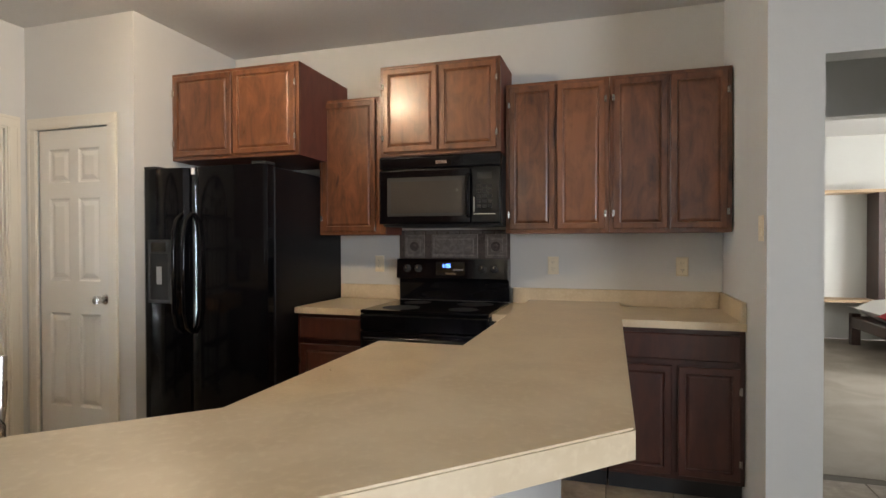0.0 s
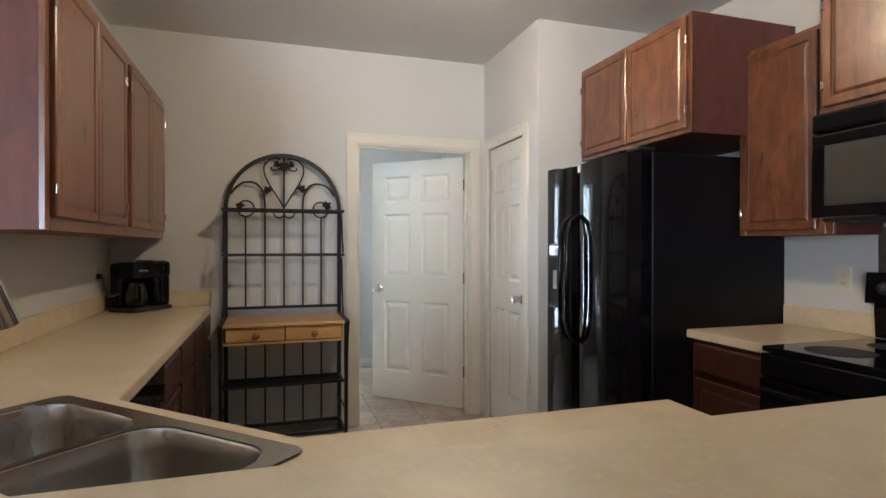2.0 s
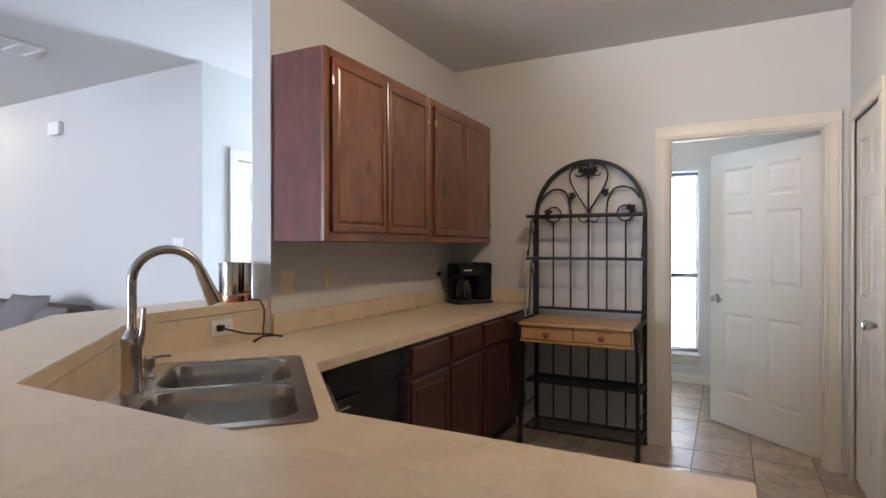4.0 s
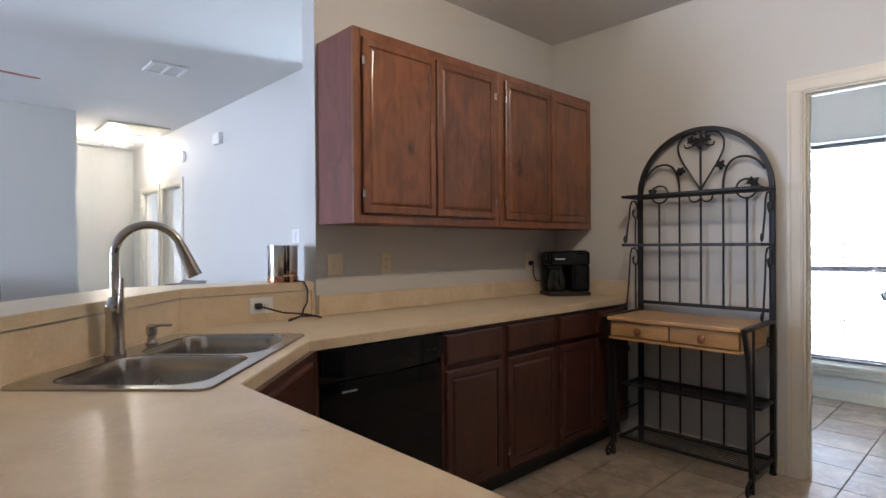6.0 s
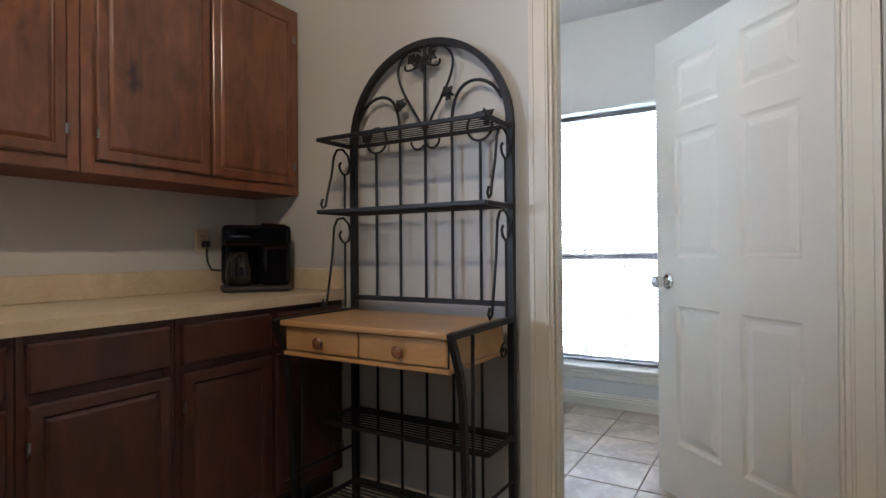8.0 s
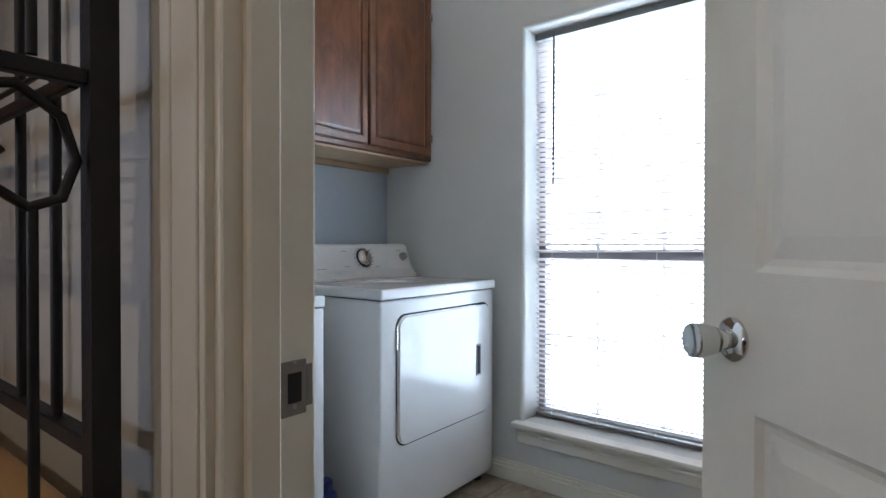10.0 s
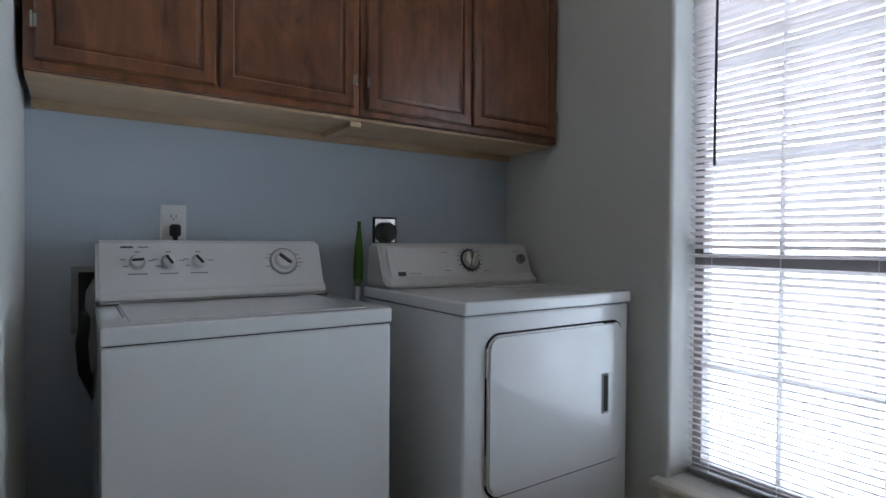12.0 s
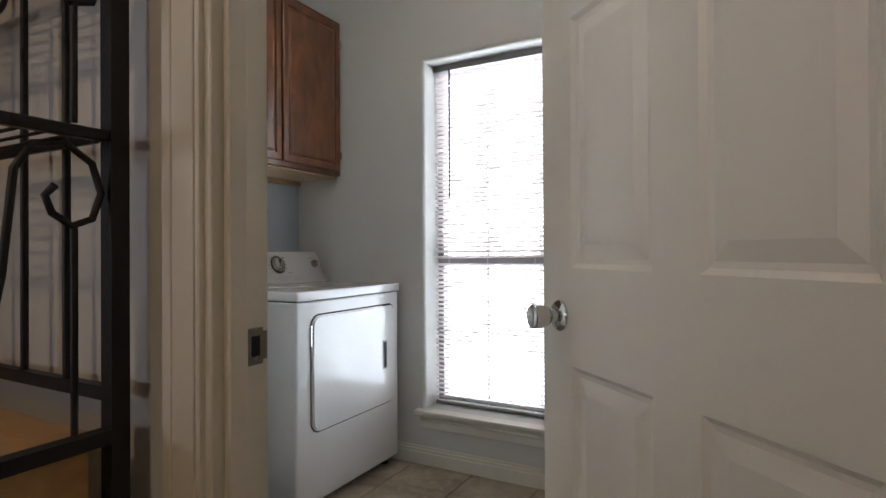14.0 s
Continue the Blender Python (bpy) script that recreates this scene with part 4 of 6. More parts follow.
part("hinge_cover", boxes((1.69, 1.785, 2.66, 2.76, 1.772, 1.79), bev=0.004), BLACKM, t)
moved(t, 0.030, -0.010, 0.0)

# ---------------------------------------------------------------- stove
t = thing("stove", (2.65, 3.2, 0), "black freestanding electric stove with a glass cooktop", "stove")
X0, X1 = 2.268, 3.036
part("body", boxes((X0, X1, 2.955, 3.60, 0.03, 0.898), bev=0.004), BLACKT, t)
part("cooktop", boxes((X0 - 0.002, X1 + 0.002, 2.925, 3.535, 0.900, 0.922), bev=0.006, seg=2), BLACKG, t)
for bx, by, br in ((2.46, 3.09, 0.115), (2.85, 3.09, 0.09), (2.46, 3.38, 0.09), (2.85, 3.38, 0.115)):
    part("burner", lathe(bmesh.new(), [(br, 0), (br, 0.0006), (br - 0.006, 0.0006), (br - 0.006, 0.0001)], (bx, by, 0.9222), 40), BLACKM, t)
d = part("oven_door", boxes((X0 + 0.006, X1 - 0.006, 2.905, 2.953, 0.235, 0.80), bev=0.008, seg=2), BLACKG, t)
part("oven_window", boxes((X0 + 0.12, X1 - 0.12, 2.9025, 2.905, 0.36, 0.66)), GLASSB, d)
hb = tube(bmesh.new(), [(X0 + 0.05, 2.868, 0.765), (X1 - 0.05, 2.868, 0.765)], 0.014, 12)
box(hb, X0 + 0.07, X0 + 0.10, 2.87, 2.906, 0.755, 0.775)
box(hb, X1 - 0.10, X1 - 0.07, 2.87, 2.906, 0.755, 0.775)
part("door_handle", hb, BLACKG, d, smooth=50)
part("control_rail", boxes((X0 + 0.002, X1 - 0.002, 2.912, 2.953, 0.806, 0.896), bev=0.006), BLACKG, t)
part("storage_drawer", boxes((X0 + 0.006, X1 - 0.006, 2.910, 2.953, 0.05, 0.228), bev=0.006), BLACKG, t)
bm = slab(bmesh.new(), [(3.50, 1.205), (3.600, 1.205), (3.600, 0.923), (3.555, 0.923), (3.545, 1.06), (3.488, 1.075)], X0, X1)
bmesh.ops.transform(bm, verts=bm.verts, matrix=Matrix(((0, 0, 1, 0), (1, 0, 0, 0), (0, 1, 0, 0), (0, 0, 0, 1))))
bg = part("back_guard", bm, BLACKG, t)
for kx in (2.345, 2.425, 2.87, 2.95):
    k = lathe(bmesh.new(), [(0.027, 0), (0.027, 0.006), (0.021, 0.010), (0.019, 0.024), (0.014, 0.027)], (kx, 3.493, 1.14), 22, Matrix.Rotation(radians(84), 4, "X"))
    kk = part("control_knob", k, BLACKM, bg, smooth=40)
    part("pointer", boxes((kx - 0.002, kx + 0.002, 3.464, 3.467, 1.142, 1.158)), CHROME, kk)
part("display_panel", boxes((2.55, 2.75, 3.4885, 3.4915, 1.095, 1.185)), GLASSB, bg)
fc = bpy.data.curves.new("clock_digits", "FONT")
fc.body = "1:05"
fc.size, fc.align_x, fc.align_y, fc.extrude = 0.036, "CENTER", "CENTER", 0.0004
dg = new("clock_digits", fc)
dg.data.materials.append(LEDB)
dg.parent = bg
dg.matrix_local = Matrix.Translation(Vector((2.625, 3.4878, 1.158)) - t.location) @ Matrix.Rotation(radians(90), 4, "X")
part("maker_badge", boxes((2.62, 2.69, 3.4870, 3.4882, 1.101, 1.113)), CHROME, bg)
for i in range(4):
    part("button", boxes((2.672 + 0.018 * i, 2.684 + 0.018 * i, 3.4872, 3.4885, 1.128, 1.138)), GREYPL, bg)
moved(t, 0.048, -0.070)

# ---------------------------------------------------------------- microwave
t = thing("microwave", (2.66, 3.4, 1.425), "black over-the-range microwave oven", "microwave")
part("body", boxes((2.278, 3.042, 3.225, 3.612, 1.43, 1.858), bev=0.004), BLACKM, t)
part("vent_grille", boxes((2.272, 3.046, 3.175, 3.224, 1.782, 1.860), bev=0.012, seg=3), BLACKG, t)
d = part("door", boxes((2.272, 2.862, 3.175, 3.224, 1.442, 1.778), bev=0.010, seg=2), BLACKG, t)
part("window_frame", boxes((2.330, 2.832, 3.1725, 3.175, 1.490, 1.728)), BLACKM, d)
part("window", boxes((2.354, 2.812, 3.1700, 3.1725, 1.508, 1.702)), MWGLASS, d, "greyish perforated microwave window")
part("door_handle", tube(bmesh.new(), [(2.850, 3.176, 1.735), (2.850, 3.148, 1.715), (2.850, 3.140, 1.61), (2.850, 3.148, 1.505), (2.850, 3.176, 1.485)], 0.010, 10), BLACKG, d, smooth=60)
d = part("control_panel", boxes((2.866, 3.046, 3.175, 3.224, 1.442, 1.778), bev=0.010, seg=2), BLACKG, t)
part("display", boxes((2.905, 2.995, 3.1728, 3.175, 1.705, 1.745)), GLASSB, d)
for r in range(5):
    for c in range(3):
        part("key", boxes((2.903 + 0.034 * c, 2.927 + 0.034 * c, 3.1735, 3.1752, 1.655 - 0.030 * r, 1.673 - 0.030 * r)), BLACKM, d)
part("key_trim", boxes((2.884, 2.888, 3.172, 3.1752, 1.51, 1.60), (2.884, 3.015, 3.172, 3.1752, 1.496, 1.500)), CHROME, d)
part("maker_badge", boxes((2.645, 2.715, 3.1735, 3.176, 1.806, 1.826), bev=0.001), CHROME, t, "small bright maker's badge")
part("underside_lamp", boxes((2.40, 2.95, 3.26, 3.50, 1.424, 1.430)), BLACKM, t)
moved(t, 0.058, -0.082, -0.014)

# mural tiles between stove and microwave
t = thing("mural_tile", (2.63, 3.61, 1.0), "grey-brown relief tile mural behind the stove", "tile mural")
part("backing", boxes((2.262, 3.05, 3.612, 3.620, 1.0, 1.40)), MURAL1, t)
for a, b, z0, z1, m_ in ((2.30, 2.45, 1.21, 1.37, MURAL2), (2.88, 3.03, 1.21, 1.37, MURAL2), (2.50, 2.83, 1.21, 1.37, MURAL2)):
    bm = bmesh.new()
    rings_in(bm, a, b, z0, z1, [(0, 0), (0.002, 0.006), (0.016, 0.006), (0.019, 0.002), (0.030, 0.002), (0.034, 0.005)], -1, 3.612)
    part("relief_tile", bm, m_, t)
    if b - a < 0.2:
        part("rosette", lathe(bmesh.new(), [(0.035, 0), (0.030, 0.005), (0.014, 0.003), (0.008, 0.006)], ((a + b) / 2, 3.606, (z0 + z1) / 2), 14, Matrix.Rotation(radians(90), 4, "X")), MURAL1, t)
for i in range(9):
    part("border_bead", boxes((2.30 + i * 0.081, 2.372 + i * 0.081, 3.606, 3.612, 1.374, 1.394), bev=0.002), MURAL2, t)
moved(t, 0.030, -0.0745)

# ---------------------------------------------------------------- dishwasher
t = thing("dishwasher", (1.92, 0.3, 0), "black built-in dishwasher beside the corner sink", "dishwasher")
part("body", boxes((1.612, 2.236, 0.03, 0.590, 0.10, 0.870)), BLACKM, t)
d = part("door", boxes((1.614, 2.234, 0.590, 0.618, 0.105, 0.735), bev=0.006, seg=2), BLACKG, t)
part("maker_badge", boxes((2.07, 2.14, 0.618, 0.6195, 0.690, 0.698)), CHROME, d)
bm = bmesh.new()
n = 14
out = [(1.614 + 0.62 * i / n, 0.740 + 0.030 * (2 * i / n - 1) ** 2 - 0.0) for i in range(n + 1)]
slab(bm, [(1.614, 0.866)] + out + [(2.234, 0.866)], 0.590, 0.632)
bmesh.ops.transform(bm, verts=bm.verts, matrix=Matrix(((1, 0, 0, 0), (0, 0, 1, 0), (0, 1, 0, 0), (0, 0, 0, 1))))
part("control_panel", bm, BLACKG, t)
for i, bx in enumerate((1.66, 1.70, 1.78, 1.82, 1.86)):
    part("button", boxes((bx, bx + 0.014, 0.632, 0.633, 0.800, 0.804)), MWGLASS, t)
part("toe_panel", boxes((1.62, 2.23, 0.53, 0.545, 0, 0.10)), BLACKM, t)
moved(t, 0.094, -0.026)

# ---------------------------------------------------------------- coffee maker
t = thing("coffee_maker", (0.185, 0.215, 0.914), "black drip coffee maker with a glass carafe", "coffee maker", rz=146)
part("base", boxes((-0.150, 0.150, -0.105, 0.095, 0.001, 0.028), bev=0.012, seg=2), BLACKM, t, local=True)
part("water_tank", boxes((-0.146, 0.150, 0.01, 0.095, 0.028, 0.30), bev=0.030, seg=4), BLACKG, t, local=True)
part("brew_head", boxes((-0.148, 0.152, -0.095, 0.032, 0.205, 0.305), bev=0.026, seg=4), BLACKG, t, local=True)
part("grounds_column", boxes((0.02, 0.150, -0.090, 0.03, 0.028, 0.215), bev=0.022, seg=3), BLACKG, t, local=True)
part("lid", boxes((0.02, 0.13, -0.075, 0.07, 0.303, 0.314), bev=0.005), CHROME, t, "bright metal lid strip", local=True)
cf = part("carafe", lathe(bmesh.new(), [(0.050, 0.030), (0.062, 0.050), (0.064, 0.10), (0.052, 0.15), (0.044, 0.175), (0.046, 0.180)], (-0.070, -0.038, 0), 26), GLASSB, t, "dark glass carafe", smooth=50, local=True)
part("carafe_handle", tube(bmesh.new(), [(-0.09, -0.085, 0.165), (-0.105, -0.118, 0.155), (-0.105, -0.122, 0.08), (-0.09, -0.09, 0.06)], 0.008, 8), BLACKM, cf, smooth=60, local=True)
part("maker_badge", boxes((-0.105, -0.035, -0.0965, -0.0945, 0.248, 0.256)), CHROME, t, local=True)
bm = tube(bmesh.new(), [(0.305, 0.030, 1.135), (0.318, 0.045, 1.128), (0.325, 0.052, 1.09), (0.322, 0.055, 1.05), (0.310, 0.065, 1.015), (0.27, 0.10, 1.01)], 0.005, 8)
box(bm, 0.290, 0.325, 0.010, 0.034, 1.12, 1.15, bev=0.004)
bmesh.ops.translate(bm, verts=bm.verts, vec=-t.location)
bmesh.ops.rotate(bm, verts=bm.verts, cent=(0, 0, 0), matrix=Matrix.Rotation(radians(-146), 3, "Z"))
part("power_cord", bm, RUBBER, t, "black power cord in its outlet", smooth=60, local=True)

# canister on the bar, its cord tied below
cx, cy = 2.125, -0.10
t = thing("canister", (cx, cy, 1.086), "polished steel canister warmer with a copper base", "canister")
part("pot", lathe(bmesh.new(), [(0.070, 0.03), (0.072, 0.04), (0.072, 0.172), (0.074, 0.174), (0.074, 0.181), (0.068, 0.181), (0.066, 0.17), (0.066, 0.05)], (cx, cy, 1.086), 40), CHROME, t, smooth=40)
part("base", lathe(bmesh.new(), [(0.073, 0.0005), (0.074, 0.006), (0.072, 0.03), (0.066, 0.032)], (cx, cy, 1.086), 40), COPPER, t, "copper coloured base band", smooth=40)
for i in range(7):
    part("emblem_bar", boxes((cx - 0.03 + i * 0.008, cx - 0.025 + i * 0.008, cy + 0.066, cy + 0.0735, 1.125, 1.133 + 0.006 * (i % 3))), COPPER, t)
bm = tube(bmesh.new(), [(2.085, -0.035, 1.092), (2.065, -0.004, 1.09), (2.052, 0.010, 1.05), (2.055, 0.012, 0.99), (2.09, 0.040, 0.965), (2.12, 0.075, 0.935), (2.19, 0.085, 0.924), (2.20, 0.10, 0.921), (2.13, 0.08, 0.935), (2.06, 0.095, 0.932), (2.03, 0.10, 0.922), (2.10, 0.09, 0.942), (2.20, 0.045, 0.955), (2.285, 0.015, 0.985), (2.300, 0.000, 0.990)], 0.0042, 8)
box(bm, 2.287, 2.317, -0.002, 0.022, 0.977, 1.003, bev=0.004)
part("power_cord", bm, RUBBER, t, "black cord tied in a loop on the countertop", smooth=60)


# ---------------------------------------------------------------- baker's rack
YL, YR, XB = 0.700, 1.458, 0.046
YM, ARC = (YL + YR) / 2, (YR - YL) / 2
t = thing("bakers_rack", (0.25, YM, 0), "black wrought-iron baker's rack with a maple drawer shelf", "baker's rack")


def flat_bar(pts, w, h):
    """A bar of oblong section swept along points that lie in one upright plane."""
    bm = bmesh.new()
    P = [Vector(p) for p in pts]
    rings = []
    for i, p in enumerate(P):
        d = (P[min(i + 1, len(P) - 1)] - P[max(i - 1, 0)]).normalized()
        s = Vector((1, 0, 0)) if abs(d.x) < 0.3 else Vector((0, 1, 0))
        s = (s - d * s.dot(d)).normalized()
        u = d.cross(s)
        rings.append([bm.verts.new(p + s * a * w / 2 + u * b * h / 2) for a, b in ((1, 1), (-1, 1), (-1, -1), (1, -1))])
    for a, b in zip(rings, rings[1:]):
        for k in range(4):
            bm.faces.new((a[k], a[(k + 1) % 4], b[(k + 1) % 4], b[k]))
    bm.faces.new(rings[0][::-1])
    bm.faces.new(rings[-1])
    return bm


arch = [(XB, YL, 0.0), (XB, YL, 0.8), (XB, YL, 1.56)] + [(XB, YM - ARC * math.cos(math.pi * i / 28), 1.565 + ARC * math.sin(math.pi * i / 28)) for i in range(29)] + [(XB, YR, 1.56), (XB, YR, 0.8), (XB, YR, 0.0)]
part("back_frame", flat_bar(arch, 0.026, 0.026), IRON, t)
part("foot", lathe(bmesh.new(), [(0.018, 0), (0.018, 0.012), (0.012, 0.016)], (XB, YL, 0.0), 14), IRON, t)
part("foot", lathe(bmesh.new(), [(0.018, 0), (0.018, 0.012), (0.012, 0.016)], (XB, YR, 0.0), 14), IRON, t)
for z in (0.893, 0.40, 0.085):
    part("cross_rail", boxes((XB - 0.010, XB + 0.010, YL + 0.012, YR - 0.012, z - 0.010, z + 0.010), bev=0.002), IRON, t)
bars = [YL + (YR - YL) * (i + 1) / 6 for i in range(5)]
for i, y in enumerate(bars):
    ztop = {0: 1.52, 4: 1.52}.get(i, 1.56)
    part("bar", tube(bmesh.new(), [(XB, y, 0.903), (XB, y, ztop)], 0.0062, 8), IRON, t, smooth=60)
    part("bar", tube(bmesh.new(), [(XB, y, 0.095), (XB, y, 0.71)], 0.0062, 8), IRON, t, smooth=60)


def circle_yz(y, z, r, x, a0=0.0, a1=360.0, n=22):
    return [(x, y + r * math.cos(radians(a0 + (a1 - a0) * i / n)), z + r * math.sin(radians(a0 + (a1 - a0) * i / n))) for i in range(n + 1)]


def scroll(bm_pts, r=0.0055):
    part("scroll", tube(bmesh.new(), bm_pts, r, 8), IRON, t, smooth=60)


# crest: stem, heart-shaped pair, two side arches that end in rings
part("stem", tube(bmesh.new(), [(XB, YM, 1.56), (XB, YM, 1.93)], 0.0068, 8), IRON, t, smooth=60)
for s in (-1, 1):
    scroll(bezier((XB, YM, 1.58), (XB, YM + s * 0.05, 1.68), (XB, YM + s * 0.16, 1.80), (XB, YM + s * 0.128, 1.875)) + bezier((XB, YM + s * 0.128, 1.875), (XB, YM + s * 0.10, 1.93), (XB, YM + s * 0.05, 1.93), (XB, YM + s * 0.02, 1.915), 8)[1:])
    scroll(bezier((XB, YM + s * 0.125, 1.56), (XB, YM + s * 0.125, 1.70), (XB, YM + s * 0.16, 1.755), (XB, YM + s * 0.23, 1.755)) + bezier((XB, YM + s * 0.23, 1.755), (XB, YM + s * 0.28, 1.755), (XB, YM + s * 0.32, 1.72), (XB, YM + s * 0.345, 1.67), 8)[1:], 0.0068)
    scroll(circle_yz(YM + s * 0.25, 1.572, 0.054, XB), 0.0055)
    scroll(circle_yz(YM + s * 0.035, 1.545, 0.033, XB, 180, 360 + 30 * s, 14), 0.0048)
    scroll(bezier((XB + 0.004, YM + s * 0.01, 1.86), (XB + 0.02, YM + s * 0.06, 1.83), (XB + 0.02, YM + s * 0.09, 1.83), (XB + 0.02, YM + s * 0.085, 1.86), 10), 0.0045)


def leaf(y, z, size, turn, name="leaf"):
    """A cast ivy leaf: five lobes, dished about its middle."""
    bm = bmesh.new()
    lob = [(0, -0.25), (0.28, -0.42), (0.45, -0.18), (0.38, 0.02), (0.58, 0.22), (0.24, 0.28), (0.0, 0.62), (-0.24, 0.28), (-0.58, 0.22), (-0.38, 0.02), (-0.45, -0.18), (-0.28, -0.42)]
    c = bm.verts.new((0.012, 0, 0))
    ring = [bm.verts.new((0.002 + 0.010 * (i % 2), a * size, b * size)) for i, (a, b) in enumerate(lob)]
    for i in range(len(ring)):
        bm.faces.new((c, ring[i], ring[(i + 1) % len(ring)]))
    r = bmesh.ops.extrude_face_region(bm, geom=bm.faces[:])
    bmesh.ops.translate(bm, verts=[v for v in r["geom"] if isinstance(v, bmesh.types.BMVert)], vec=(0.004, 0, 0))
    bmesh.ops.transform(bm, verts=bm.verts, matrix=Matrix.Translation((XB + 0.012, y, z)) @ Matrix.Rotation(radians(turn), 4, "X"))
    part(name, bm, IRON, t, "cast iron ivy leaf")


leaf(YM, 1.865, 0.075, 180)
leaf(YM - 0.045, 1.88, 0.05, 120)
leaf(YM + 0.045, 1.88, 0.05, -120)
leaf(YM - 0.108, 1.70, 0.055, 35)
leaf(YM + 0.118, 1.715, 0.058, -40)
leaf(YM - 0.285, 1.585, 0.06, 60)
leaf(YM + 0.29, 1.60, 0.065, -50)


def wire_shelf(z, depth, n, name="shelf_frame"):
    x1 = XB + depth
    bm = boxes((x1 - 0.012, x1, YL - 0.010, YR + 0.010, z - 0.008, z + 0.008), (XB + 0.013, x1 - 0.012, YL - 0.010, YL + 0.006, z - 0.008, z + 0.008), (XB + 0.013, x1 - 0.012, YR - 0.006, YR + 0.010, z - 0.008, z + 0.008), (XB + 0.013, XB + 0.023, YL + 0.013, YR - 0.013, z - 0.008, z + 0.008), bev=0.002)
    f = part(name, bm, IRON, t)
    for i in range(n):
        x = XB + 0.03 + (depth - 0.05) * (i + 0.5) / n
        part("shelf_wire", tube(bmesh.new(), [(x, YL + 0.004, z), (x, YR - 0.004, z)], 0.0028, 6), IRON, f, smooth=60)


wire_shelf(1.553, 0.225, 6)
wire_shelf(1.257, 0.225, 6)
wire_shelf(0.40, 0.22, 7)
wire_shelf(0.085, 0.27, 8)


def bracket(y, zt, zb):
    """The scrolled strut at one end, between an upper and a lower shelf."""
    line = [(0.238, y, zb + 0.050), (0.250, y, zb + 0.028), (0.238, y, zb + 0.012), (0.222, y, zb + 0.022), (0.212, y, zb + 0.07), (0.185, y, zb + (zt - zb) * 0.55), (0.172, y, zt - 0.05), (0.152, y, zt - 0.016), (0.115, y, zt - 0.008), (0.080, y, zt - 0.032), (0.068, y, zt - 0.072), (0.080, y, zt - 0.108), (0.106, y, zt - 0.118), (0.130, y, zt - 0.102), (0.138, y, zt - 0.080), (0.126, y, zt - 0.066)]
    part("scroll_bracket", tube(bmesh.new(), line, 0.0052, 8), IRON, t, smooth=60)
    part("bracket_rod", tube(bmesh.new(), [(0.103, y, zt - 0.118), (0.103, y, zb + 0.006)], 0.0048, 8), IRON, t, smooth=60)


for y in (YL - 0.004, YR + 0.004):
    bracket(y, 1.545, 1.262)
    bracket(y, 1.248, 0.846)
# drawer shelf
part("wood_top", boxes((0.062, 0.490, YL + 0.014, YR - 0.016, 0.819, 0.841), bev=0.006, seg=2), MAPLE, t, "maple top board")
part("drawer_case", boxes((0.068, 0.458, YL + 0.024, YR - 0.026, 0.724, 0.819), (0.068, 0.475, YL + 0.018, YR - 0.020, 0.709, 0.724), bev=0.002), MAPLE, t)
for ya, yb, ky in ((YL + 0.028, YM - 0.006, 0.905), (YM + 0.000, YR - 0.030, 1.254)):
    d = part("drawer", boxes((0.460, 0.472, ya, yb, 0.729, 0.814), bev=0.003), MAPLE, t)
    # dark sheet behind the drawer front; the shade of its gap as colour
    part("drawer_gap_shade", boxes((0.4582, 0.4594, ya - 0.003, yb + 0.003, 0.726, 0.817)), HOLE, t)
    part("drawer_knob", lathe(bmesh.new(), [(0.008, 0), (0.008, 0.010), (0.018, 0.015), (0.021, 0.024), (0.014, 0.032)], (0.472, ky, 0.768), 18, Matrix.Rotation(radians(90), 4, "Y")), KNOBW, d, "reddish-brown round wooden knob", smooth=50)
for y, s in ((YL - 0.004, -1), (YR + 0.002, 1)):
    part("side_arm", flat_bar([(XB + 0.01, y, 0.838), (0.18, y, 0.837), (0.36, y, 0.835), (0.48, y, 0.833), (0.503, y, 0.828)], 0.024, 0.020), IRON, t)
    part("arm_brace", flat_bar([(0.496, y, 0.822), (0.474, y, 0.78), (0.446, y, 0.71), (0.428, y, 0.62), (0.420, y, 0.50), (0.414, y, 0.36), (0.406, y, 0.20), (0.392, y, 0.04), (0.388, y, 0.0)], 0.020, 0.022), IRON, t)
    part("arm_rod", tube(bmesh.new(), [(0.36, y, 0.828), (0.36, y, 0.06)], 0.0065, 8), IRON, t)
    part("scroll", tube(bmesh.new(), [(0.392, y, 0.075), (0.420, y, 0.072), (0.455, y, 0.058), (0.468, y, 0.034), (0.458, y, 0.012), (0.436, y, 0.009), (0.424, y, 0.024), (0.432, y, 0.038)], 0.0085, 8), IRON, t, smooth=60)
    part("scroll", tube(bmesh.new(), [(0.12, y, 0.76)] + [(0.12 + (0.030 - 0.0012 * i) * math.sin(i * 0.42), y, 0.73 + (0.030 - 0.0012 * i) * math.cos(i * 0.42)) for i in range(20)], 0.004, 6), IRON, t, smooth=60)
    part("lower_rod", tube(bmesh.new(), [(XB, y, 0.24), (0.385, y, 0.24)], 0.006, 8), IRON, t, smooth=60)

# ---------------------------------------------------------------- kitchen and hall lamps, ceiling things
t = thing("ceiling_light", (1.87, 1.71, 2.74), "round flush ceiling light with a warm glass dome", "ceiling light")
part("base", lathe(bmesh.new(), [(0.15, -0.02), (0.16, -0.018), (0.16, 0.0)], (1.87, 1.71, 2.739), 36), NICKEL, t, smooth=40)
part("dome", lathe(bmesh.new(), [(0.02, -0.088), (0.06, -0.083), (0.10, -0.066), (0.13, -0.04), (0.14, -0.02)], (1.87, 1.71, 2.739), 36), LAMPG, t, "frosted glass dome", smooth=60)
